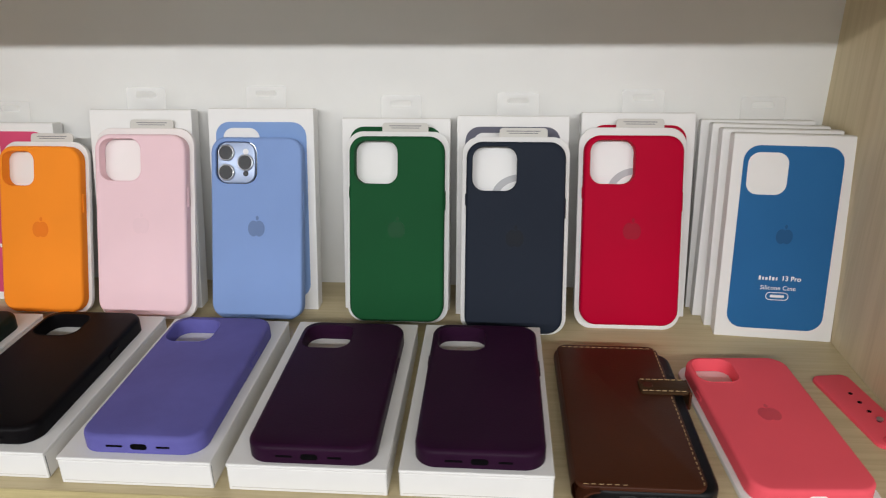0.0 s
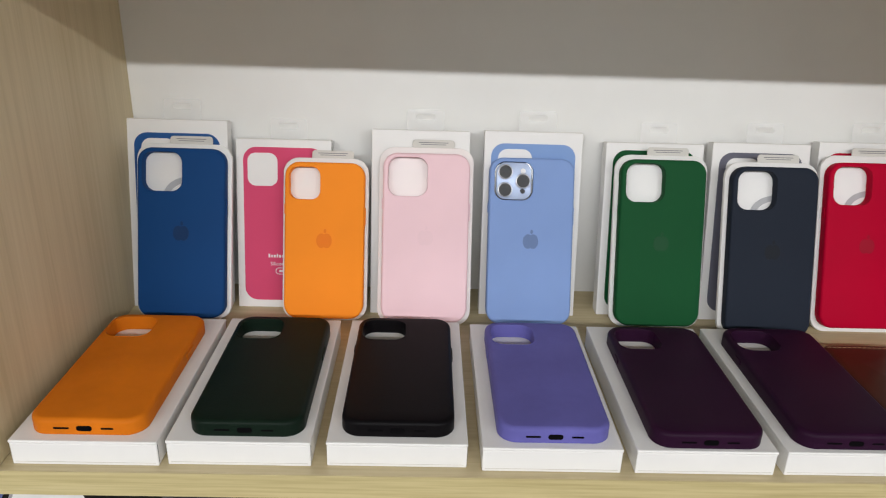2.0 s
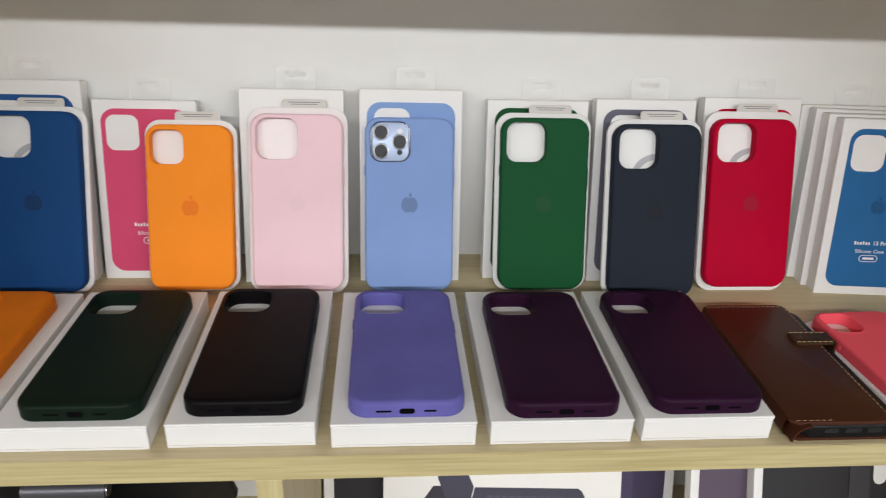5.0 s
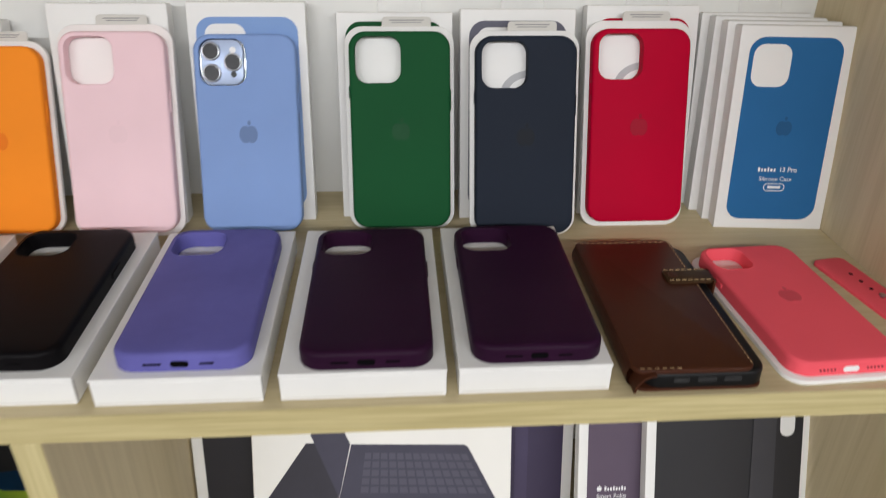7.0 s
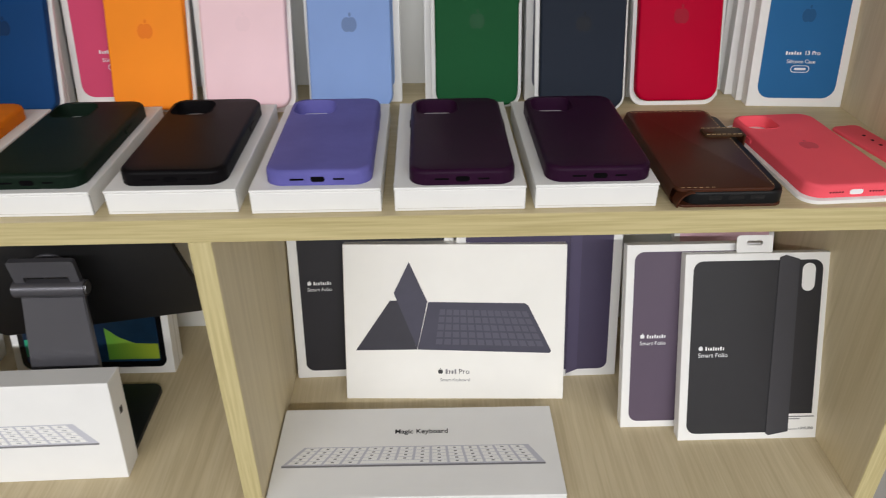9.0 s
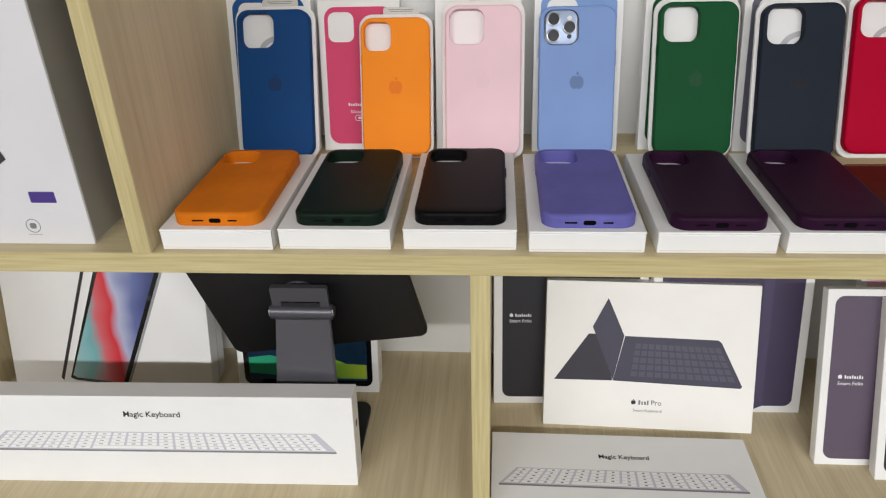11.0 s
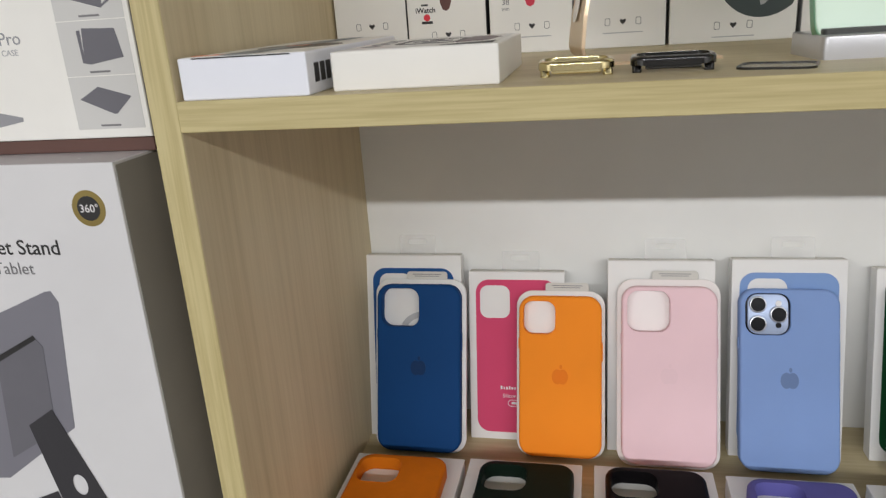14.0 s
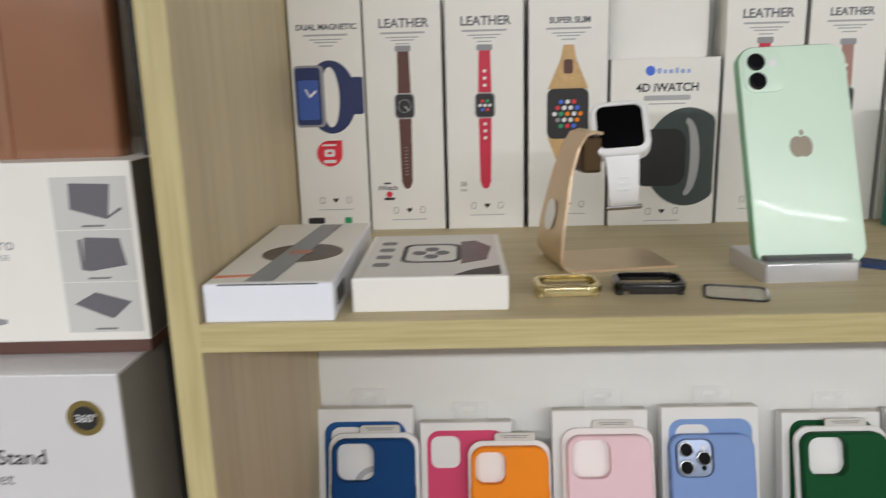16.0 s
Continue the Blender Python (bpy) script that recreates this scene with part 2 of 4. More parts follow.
def lettering(name, words, size, x, y, z, material, parent, align="CENTER", m=None, bold=0.0):
    """Words in the built-in font, as a thin printed mesh."""
    cu = bpy.data.curves.new(name, "FONT")
    cu.body, cu.size, cu.align_x, cu.extrude, cu.offset = words, size, align, 0.00008, bold
    cu.resolution_u = 3
    tmp = bpy.data.objects.new(name, cu)
    me = bpy.data.meshes.new_from_object(tmp)
    bpy.data.objects.remove(tmp)
    me.materials.clear()
    me.materials.append(material)
    ob = new(name, me)
    ob.parent = parent
    ob.matrix_basis = (m or Matrix()) @ pose(x, y, z)
    return ob


def bars(name, rows, z, material, parent, th=0.0002):
    """Plain bars for writing too small to read: rows of (centre x, centre y, width, height)."""
    bm = bmesh.new()
    for x, y, w, h in rows:
        plate(rrect(w, h, min(w, h) * 0.2, 1, x, y), z, z + th, bm)
    return part(name, bm, material, parent)


def emblem(x, y, s, z, material, parent, name="emblem"):
    """A plain round mark with a small leaf shape above it."""
    bm = plate(disc(s * 0.30, 20, x - s * 0.15, y - s * 0.04, 1.0, 1.42), z, z + 0.0002)
    plate(disc(s * 0.30, 20, x + s * 0.15, y - s * 0.04, 1.0, 1.42), z + 0.00002, z + 0.00022, bm)
    plate(disc(s * 0.10, 12, x + s * 0.05, y + s * 0.52, 0.8, 1.25), z, z + 0.0002, bm)
    return part(name, bm, material, parent)


def name_bars(name, x0, y, width, height, z, material, parent, count):
    """A brand name shown as a row of plain upright bars."""
    rows, step = [], width / count
    for k in range(count):
        tall = height * (1.0 if k % 3 == 0 else 0.74)
        rows.append((x0 + (k + 0.5) * step, y - height / 2 + tall / 2, step * (0.52 if k % 2 else 0.68), tall))
    return bars(name, rows, z, material, parent)


# ---- the shelf unit and the shop round it ----
def board(name, label, x0, x1, y0, y1, z0, z1, material, edge, edge_upright=False):
    ob = part(name, block(x0, x1, y0 + 0.0012, y1, z0, z1, 0.0006), material)
    tagged(ob, label, "shelf board", "", "structure")
    part("edge_band", block(x0, x1, y0, y0 + 0.0011, z0, z1, 0.0004, 1), edge, ob)
    return ob


TOP = 2.05
board("shelf_middle", "pale oak laminate shelf board carrying phone cases", LEFT, RIGHT, FRONT, DEEP, MID - BOARD, MID, WOOD_X, EDGE_X)
board("shelf_upper", "pale oak laminate shelf board carrying watch accessories", 0, RIGHT, FRONT, DEEP, UP - 0.0168, UP, WOOD_X, EDGE_X)
board("shelf_lower", "pale oak laminate shelf board carrying boxed keyboards", LEFT, RIGHT, FRONT, DEEP, LOW - BOARD, LOW, WOOD_Y, EDGE_X)
board("shelf_top", "pale oak laminate top board of the unit", LEFT, RIGHT, FRONT, DEEP, TOP, TOP + BOARD, WOOD_X, EDGE_X)
board("shelf_base", "pale oak laminate base board of the unit", LEFT, RIGHT, FRONT, DEEP, 0.10, 0.10 + BOARD, WOOD_X, EDGE_X)
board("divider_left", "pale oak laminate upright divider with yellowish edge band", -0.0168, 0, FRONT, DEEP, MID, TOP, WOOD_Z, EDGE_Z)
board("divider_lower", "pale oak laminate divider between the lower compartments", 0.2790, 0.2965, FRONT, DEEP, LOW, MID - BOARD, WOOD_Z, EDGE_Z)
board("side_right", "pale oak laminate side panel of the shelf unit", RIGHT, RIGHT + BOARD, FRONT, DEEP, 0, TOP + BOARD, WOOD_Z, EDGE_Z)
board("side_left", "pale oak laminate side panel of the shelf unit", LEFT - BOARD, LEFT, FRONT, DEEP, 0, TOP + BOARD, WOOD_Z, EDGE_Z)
tagged(part("back_panel", block(LEFT - BOARD, RIGHT + BOARD, DEEP, DEEP + 0.006, 0, TOP + BOARD, 0), PANEL), "smooth white painted back panel of the shelf unit", "back panel", "", "structure")

# unseen walls and ceiling added round the unit, greyed to limit bounced light
SHOPWALL = mottled("shop_wall_paint", lin(150, 147, 141), 0.8, 0.04, 60, 0.2, large=2)
SHOPFLOOR = mottled("shop_floor_tile", lin(96, 93, 88), 0.35, 0.06, 40, 0.1, large=3)
# paler tone for the unseen side walls, to bounce light onto the dividers
BOUNCEWALL = mottled("bounce_wall_paint", lin(226, 224, 218), 0.8, 0.04, 60, 0.2, large=2)
CEILING = mottled("ceiling_paint", lin(176, 175, 172), 0.9, 0.03, 50, 0.2, large=2)
tagged(part("floor", block(-3.5, 4.0, -6.2, 0.42, -0.1, 0.0, 0), SHOPFLOOR), "grey tiled shop floor", "floor", "", "structure")
tagged(part("ceiling", block(-3.5, 4.0, -6.2, 0.42, 2.85, 2.95, 0), CEILING), "unseen shop ceiling added to close the room", "ceiling", "", "structure")
tagged(part("wall_north", block(-3.6, 4.1, 0.32, 0.44, 0, 2.85, 0), SHOPWALL), "unseen wall added behind the shelf unit", "wall", "", "structure")
tagged(part("wall_south", block(-3.6, 4.1, -6.3, -6.2, 0, 2.85, 0), SHOPWALL), "unseen shop wall added to shape the bounced light", "wall", "", "structure")
tagged(part("wall_west", block(-3.6, -3.5, -6.2, 0.32, 0, 2.85, 0), BOUNCEWALL), "unseen shop wall added to shape the bounced light", "wall", "", "structure")
tagged(part("wall_east", block(4.0, 4.1, -6.2, 0.32, 0, 2.85, 0), BOUNCEWALL), "unseen shop wall added to shape the bounced light", "wall", "", "structure")


def ceiling_lamp(x, y, length, width, watts, colour):
    """A long ceiling fitting with a light in its opening."""
    t = thing("ceiling_light", "long white ceiling light fitting that is switched on", "ceiling light", pose(x, y, 2.85), "ceiling lights")
    part("frame", pierced(rrect(length + 0.06, width + 0.06, 0.01, 2), rrect(length, width, 0.005, 2), -0.05, -0.001), CARD, t)
    la = bpy.data.lights.new("tube_light", "AREA")
    la.shape, la.size, la.size_y, la.energy, la.color = "RECTANGLE", length, width, watts, colour
    ob = new("tube_light", la)
    ob.matrix_world = pose(x, y, 2.80)
    return t


FAR_W, NEAR_W = 425.0, 2.2
ceiling_lamp(0.35, -3.62, 6.2, 0.16, FAR_W, (0.965, 0.97, 1.0))
ceiling_lamp(0.35, -1.15, 2.4, 0.12, NEAR_W, (0.965, 0.97, 1.0))


# ---- phone cases ----
def hang_tab(parent, x, y, z, w=0.036):
    """The clear folded hanging tab at the top of a box."""
    bm = pierced(rrect(w, 0.022, 0.003, 3, x, y + 0.009), rrect(w * 0.5, 0.005, 0.002, 3, x, y + 0.013), z, z + 0.0004)
    return part("hang_tab", bm, FILM, parent, "clear plastic hanging tab")


def case_shape(w, h, t, r, cut, bev=0.0026):
    cx, cy, cw, ch, cr = cut
    return pierced(None, rrect(cw, ch, cr, 6, cx, cy), 0.0, t, rim=0.0008, bev=bev, seg=5, size=(w, h, r))


def add_case(parent, material, w, h, t, r, cut, oy, oz, mark=None, ports=True, ox=0.0, name="case", port_light=None, bev=0.0026):
    """A phone case on its back plate, with camera opening, mark, side buttons and the openings of its lower end."""
    c = part(name, case_shape(w, h, t, r, cut, bev), material, parent, m=pose(ox, oy, oz), smooth=True)
    part("side_button", slab(0.0016, 0.017, 0.0007, t * 0.32, t * 0.62, 0.0004, 3, 2, w / 2 + 0.0001, h * 0.16), material, c)
    part("side_button", slab(0.0016, 0.010, 0.0007, t * 0.32, t * 0.62, 0.0004, 3, 2, -w / 2 - 0.0001, h * 0.2), material, c)
    if mark:
        emblem(0, 0.001, 0.0165, t, mark, c)
    if ports:
        spin = Matrix.Translation((0, -h / 2 + 0.00005, t * 0.42)) @ Matrix.Rotation(radians(90), 4, "X")
        part("charging_port", plate(rrect(0.0105, 0.0042, 0.0019, 4), 0, 0.0003), port_light or DARKHOLE, c, m=spin)
        for k in range(5 if port_light else 0):
            for sx in (-0.0205 + 0.0024 * k, 0.0110 + 0.0024 * k):
                part("speaker_hole", plate(disc(0.0007, 8, sx, 0), 0, 0.0003), DARKHOLE, c, m=spin)
        for sx in () if port_light else (-0.0155, 0.0155):
            part("speaker_slot", plate(rrect(0.0105 if sx < 0 else 0.0085, 0.0014, 0.0006, 3, sx, 0), 0, 0.0003), DARKHOLE, c, m=spin)
    return c


CUT_PRO = (-0.0176, 0.0578, 0.0370, 0.0365, 0.0100)
CUT_REG = (-0.0190, 0.0546, 0.0295, 0.0305, 0.0085)


def sleeve_box(x, y, lean, yaw, label, group, w=0.093, h=0.173, t=0.0155, picture=None, text=False, tab=True, cut=None, roll=0.0, size=(0.0815, 0.158)):
    """A white retail box for a phone case, leaning back; the case picture shows on its face."""
    m = pose(x, y, MID, 90 - lean, 0, yaw) @ pose(0, 0, 0, 0, 0, roll)
    b = thing("case_box", label, "box", m, group)
    part("carton", block(-w / 2, w / 2, 0, h, -t, 0, 0.0007), CARD, b)
    part("top_flap", block(-w / 2 + 0.001, w / 2 - 0.001, h, h + 0.0006, -t + 0.001, -0.001, 0), CARDSIDE, b)
    if picture:
        pw, ph = size
        c = cut or (CUT_PRO[0], CUT_PRO[1] - 0.002, 0.033, 0.036, 0.009)
        part("case_picture", pierced(rrect(pw, ph, 0.0125, 7), rrect(c[2], c[3], c[4], 6, c[0], c[1]), 0, 0.0004), picture, b, m=pose(0, h / 2, 0))
    if text:
        for words, sz, yy, mat in ((None, 0, 0.0505, WHITEINK), ("Silicone Case", 0.0052, 0.0425, WHITEINK)):
            if words:
                lettering("small_print", words, sz, 0, yy, 0.0005, mat, b)
            else:
                name_bars("name_bar", -0.0163, yy + 0.0018, 0.0158, 0.0036, 0.0004, mat, b, 6)
                lettering("model_print", "13 Pro", 0.0056, 0.0095, yy, 0.0005, mat, b, bold=0.0001)
        part("badge", pierced(rrect(0.018, 0.0068, 0.0034, 5, 0, 0.037), rrect(0.0168, 0.0056, 0.0028, 5, 0, 0.037), 0.0004, 0.0006), WHITEINK, b)
        bars("badge_bar", [(0, 0.037, 0.011, 0.0022)], 0.0004, WHITEINK, b)
    if tab:
        hang_tab(b, 0.004, h, -t * 0.4)
    return b


def tray_case(x, y, lean, yaw, material, mark, label, w=0.0895, h=0.167, cw=0.0818, ch=0.160, cut=CUT_PRO, roll=0.0, cardback=CARD, tag=True, arc=False):
    """A case on its white rounded card tray, leaning back."""
    m = pose(x, y - 0.003, MID, 90 - lean + 0.7, 0, yaw) @ pose(0, 0, 0, 0, 0, roll)
    p = thing("phone_case", label, "phone case", m, "upright phone cases")
    part("card_tray", slab(w, h, 0.0145, -0.004, 0, 0.0008, 8, 2, 0, h / 2), cardback, p, "white card tray with rounded corners", smooth=True)
    add_case(p, material, cw, ch, 0.0098, 0.0135, cut, h / 2 - 0.001, 0.0003, mark, ports=False)
    if arc:
        ax, ay = cut[0] + cut[2] * 0.62, h / 2 - 0.001 + cut[1] - cut[3] * 0.62
        arcs = [radians(95 + 9 * k) for k in range(10)]
        pts = [(ax + 0.0250 * math.cos(a), ay + 0.0185 * math.sin(a)) for a in arcs] + [(ax + 0.0190 * math.cos(a), ay + 0.0130 * math.sin(a)) for a in reversed(arcs)]
        part("insert_print", plate(pts, 0.0002, 0.0004), PALEINK, p)
    if tag:
        part("paper_tag", slab(0.040, 0.014, 0.003, -0.0022, -0.0014, 0.0003, 4, 1, 0.006, h + 0.0005), CARDSIDE, p)
        bars("tag_print", [(0.006, h + 0.0048, 0.028, 0.0007), (0.006, h + 0.0030, 0.024, 0.0006)], -0.0014, GREYINK, p)
    return p


def dark(m, k, name):
    c = m.node_tree.nodes["Principled BSDF"].inputs["Base Color"].default_value
    return silicone_like(name, tuple(v * k for v in c[:3]) + (1,))


def silicone_like(name, c):
    m = mottled(name, c, 0.5, 0.04, 1500, 0.05)
    m.node_tree.nodes["Principled BSDF"].inputs["Specular IOR Level"].default_value = 0.14
    return m


BOXES = "white phone case boxes"
sleeve_box(0.0470, 0.246, 12.5, 0, "white case box with a blue case picture and hanging tab", BOXES, w=0.096, h=0.183, picture=BLUE2)
tray_case(0.0565, 0.224, 19, 0, BLUE, dark(BLUE, 0.6, "blue_mark"), "deep blue silicone phone case on a white card tray", arc=True)
sleeve_box(0.1475, 0.250, 12.5, 0, "white case box with a raspberry pink case picture", BOXES, w=0.092, h=0.166, picture=PINKRED, text=True, cut=(-0.0205, 0.054, 0.029, 0.032, 0.008), size=(0.078, 0.151))
tray_case(0.1900, 0.228, 19, 0, ORANGE, silicone_like("orange_mark", lin(236, 122, 22)), "bright orange silicone phone case on a white card tray", w=0.0815, h=0.156, cw=0.0755, ch=0.149, cut=CUT_REG)
sleeve_box(0.2800, 0.242, 12.5, 0, "plain white case box with hanging tab", BOXES, w=0.094, h=0.180)
tray_case(0.2860, 0.222, 19, 0, PINK, dark(PINK, 0.97, "pink_mark"), "pale chalk pink silicone phone case on a white card tray", cardback=PINKCARD, h=0.170)
sleeve_box(0.3885, 0.244, 12.5, 0, "white case box with a cloud blue case picture", BOXES, w=0.095, h=0.181, picture=SKY2)
sleeve_box(0.508, 0.2485, 12.5, 0, "white case box with hanging tab behind a green case", BOXES, w=0.096, h=0.172, picture=GREEN)
tray_case(0.5115, 0.227, 17.5, 0, GREEN, dark(GREEN, 0.9, "green_mark"), "dark green silicone phone case on a white card tray")
sleeve_box(0.610, 0.242, 12.5, 0, "white case box with a slate grey case picture", BOXES, w=0.096, h=0.176, picture=SLATE)
tray_case(0.6125, 0.211, 18, 0, NAVY, dark(NAVY, 0.5, "navy_mark"), "midnight navy silicone phone case on a white card tray", arc=True)
sleeve_box(0.7165, 0.247, 12.5, 0, "white case box with a red case picture", BOXES, w=0.096, h=0.178, picture=RED)
tray_case(0.7105, 0.225, 18, 0, RED, dark(RED, 0.75, "red_mark"), "crimson red silicone phone case on a white card tray", arc=True, h=0.172)
for k, (dx, dr) in enumerate(((-0.012, 0.6), (-0.010, -0.5), (-0.004, 0.3))):
    sleeve_box(0.8290 + dx, 0.2120 + 0.0168 * (3 - k), 9.5, -5, "white case box in a leaning stack", BOXES, w=0.093, h=0.169, roll=dr, tab=k == 0)
tl = sleeve_box(0.8290, 0.2120, 10, -5, "white case box with an ocean blue case picture and white print", BOXES, w=0.093, h=0.169, size=(0.0755, 0.152), cut=(-0.0185, 0.0535, 0.031, 0.034, 0.009), picture=TEAL, text=True, tab=False)
emblem(0, 0.088, 0.0145, 0.0004, dark(TEAL, 0.7, "teal_mark"), tl)

# the phone wearing a cloud blue case
ph = thing("phone", "phone in a cloud blue silicone case with three camera lenses", "phone", pose(0.3870, 0.227, MID, 90 - 19, 0, 0))
part("phone_body", slab(0.074, 0.152, 0.011, 0.0, 0.0085, 0.001, 6, 2, 0, 0.080), BLACKGLOSS, ph)
add_case(ph, SKY, 0.0815, 0.160, 0.011, 0.0135, CUT_PRO, 0.080, 0.0, dark(SKY, 0.62, "sky_mark"), ports=False)
cb = part("camera_plate", slab(0.0335, 0.0355, 0.009, 0.0085, 0.0112, 0.0008, 6, 3, CUT_PRO[0], 0.080 + CUT_PRO[1]), mottled("glass_blue_plate", lin(158, 172, 198), 0.36, 0.03, metal=0.35), ph, smooth=True)
for lx, ly in ((-0.0085, 0.0085), (-0.0085, -0.0085), (0.0085, 0.0)):
    ln = part("camera_lens", slab(0.0145, 0.0145, 0.00725, 0.0112, 0.0134, 0.0008, 6, 3, CUT_PRO[0] + lx, 0.080 + CUT_PRO[1] + ly), STEEL, cb, smooth=True)
    part("lens_glass", slab(0.0122, 0.0122, 0.0061, 0.0134, 0.0137, 0.0002, 6, 1, CUT_PRO[0] + lx, 0.080 + CUT_PRO[1] + ly), LENS, ln)
for ly, rr_, mt in ((0.0095, 0.0026, WHITEINK), (-0.0095, 0.0024, LENS)):
    part("flash", plate(disc(rr_, 14, CUT_PRO[0] + 0.0085, 0.080 + CUT_PRO[1] + ly), 0.0112, 0.0115), mt, cb)


def lying_case(x, y, yaw, material, label, w=0.097, l=0.179, h=0.0197, dx=0.0, dy=0.005, cyaw=0.0, cut=(-0.0170, 0.0540, 0.0360, 0.0340, 0.0100)):
    """A white case box lying flat with its case resting on it."""
    m = pose(x, y, MID, 0, 0, yaw)
    b = thing("flat_case_box", "white case box lying flat under a case", "box", m, "flat white case boxes")
    part("carton", block(-w / 2, w / 2, 0, l, 0, h - 0.0025, 0.0007), CARD, b)
    part("tuck_seam", block(-w / 2 + 0.002, w / 2 - 0.002, -0.0002, 0.0002, 0.0022, 0.0026, 0), CARDSIDE, b)
    part("side_seam", block(w / 2 - 0.0002, w / 2 + 0.0002, 0.001, 0.0016, 0.001, h - 0.003, 0), GREYINK, b)
    part("lid", block(-w / 2 - 0.0004, w / 2 + 0.0004, -0.0004, l + 0.0004, h - 0.0024, h, 0.0008), CARD, b)
    c = thing("leather_phone_case", label, "phone case", m @ pose(dx, 0.0785 + dy, h, 0, 0, cyaw), "flat phone cases")
    add_case(c, material, 0.0795, 0.157, 0.0120, 0.0135, cut, 0, 0.0002, None, bev=0.0037)
    return b


lying_case(0.0575, 0.006, 0, TAN, "golden brown leather phone case on a white box", w=0.099, dx=-0.001, dy=0.007)
lying_case(0.1615, 0.008, 0, FOREST, "dark forest green leather phone case on a white box", w=0.098, dx=0.0035, dy=0.006)
lying_case(0.2700, 0.009, 0, BLACK, "black leather phone case on a white box", dy=0.007)
lying_case(0.3775, 0.006, 0, LILAC, "lilac purple leather phone case on a white box", dx=0.002, dy=0.006)
lying_case(0.4850, 0.006, 0, PLUM, "dark plum leather phone case on a white box", w=0.098, dx=0.002, dy=0.0025)
lying_case(0.5875, 0.0065, 0, PLUM, "dark plum leather phone case on a white box", w=0.092, dx=0.002, dy=0.0035)

SHELL = mottled("black_rubber", lin(15, 15, 16), 0.45, 0.05)
SHELL.node_tree.nodes["Principled BSDF"].inputs["Specular IOR Level"].default_value = 0.2
OLIVE = leather("olive_brown_leather", 62, 44, 28, 0.4)

# brown folding wallet case
wl = thing("wallet_case", "saddle brown leather wallet phone case with stitched clasp", "wallet case", pose(0.6885, 0.002, MID, 0, 0, 0))
part("inner_shell", slab(0.077, 0.158, 0.012, 0.002, 0.0128, 0.003, 6, 3, 0.004, 0.081), SHELL, wl, "glossy black inner shell", smooth=True)
for px, pw in ((-0.012, 0.010), (0.004, 0.012), (0.020, 0.011)):
    part("port_slot", plate(rrect(pw, 0.0036, 0.0012, 4), 0, 0.0003), BLACKGLOSS, wl, m=pose(px, 0.0021, 0.0078, 90, 0, 0))
part("back_cover", slab(0.082, 0.163, 0.008, 0.0, 0.002, 0.0006, 6, 2, 0, 0.083), BROWN, wl)
part("front_cover", slab(0.077, 0.163, 0.008, 0.0125, 0.0152, 0.0012, 6, 3, -0.004, 0.084), BROWN, wl, smooth=True)
bm = bmesh.new()
spine = [(-0.0405 - 0.004 * math.sin(a), 0.0076 - 0.0076 * math.cos(a)) for a in [math.pi * k / 8 for k in range(9)]]
for y0, y1 in ((0.008, 0.158),):
    a = [bm.verts.new((x, y0, z)) for x, z in spine]
    b = [bm.verts.new((x, y1, z)) for x, z in spine]
    for k in range(8):
        bm.faces.new((a[k], a[k + 1], b[k + 1], b[k]))
part("spine", bm, BROWN, wl, smooth=True)
bm = bmesh.new()
lip = []
for k in range(9):
    a = math.pi * 0.5 * k / 8
    lip.append((-0.0415 + 0.014 * (1 - math.cos(a)) * 0.9, 0.0012 + 0.0130 * math.sin(a)))
for (xa, za), (xb, zb) in zip(lip, lip[1:]):
    vs = [bm.verts.new(p) for p in ((xa, -0.001, za), (xb, -0.001, zb), (xb, 0.010, zb + 0.0006), (xa, 0.010, za + 0.0006))]
    bm.faces.new(vs)
bmesh.ops.remove_doubles(bm, verts=bm.verts[:], dist=1e-5)
bmesh.ops.solidify(bm, geom=bm.faces[:], thickness=0.0014)
part("curled_lip", bm, BROWN, wl, "curled leather end of the cover", smooth=True)
clasp = part("clasp", slab(0.034, 0.018, 0.004, 0.0152, 0.0172, 0.0008, 5, 2, 0.029, 0.108), OLIVE, wl, "stitched clasp strap", smooth=True)
part("stud", slab(0.007, 0.007, 0.0035, 0.0172, 0.0178, 0.0003, 5, 2, 0.018, 0.108), BROWN, clasp)
part("clasp_side", block(0.0455, 0.0475, 0.099, 0.117, 0.003, 0.0168, 0.0008), BROWN, clasp)
bm = bmesh.new()
for k in range(34):
    yy = 0.007 + k * 0.0046
    for xx in (0.0325,):
        block(xx - 0.0002, xx + 0.0002, yy, yy + 0.0024, 0.01515, 0.0154, 0, bm=bm)
for k in range(15):
    xx = -0.038 + k * 0.0046
    if k < 6:
        block(xx, xx + 0.0026, 0.0043, 0.0047, 0.01515, 0.0154, 0, bm=bm)
    block(xx, xx + 0.0026, 0.1613, 0.1617, 0.01515, 0.0154, 0, bm=bm)
for k in range(7):
    xx = 0.0135 + k * 0.0045
    block(xx, xx + 0.003, 0.1006, 0.1012, 0.0171, 0.01745, 0, bm=bm)
    block(xx, xx + 0.003, 0.1148, 0.1154, 0.0171, 0.01745, 0, bm=bm)
tagged(part("stitching", bm, STITCH, wl), "tan thread stitching", "", "", "stuff")

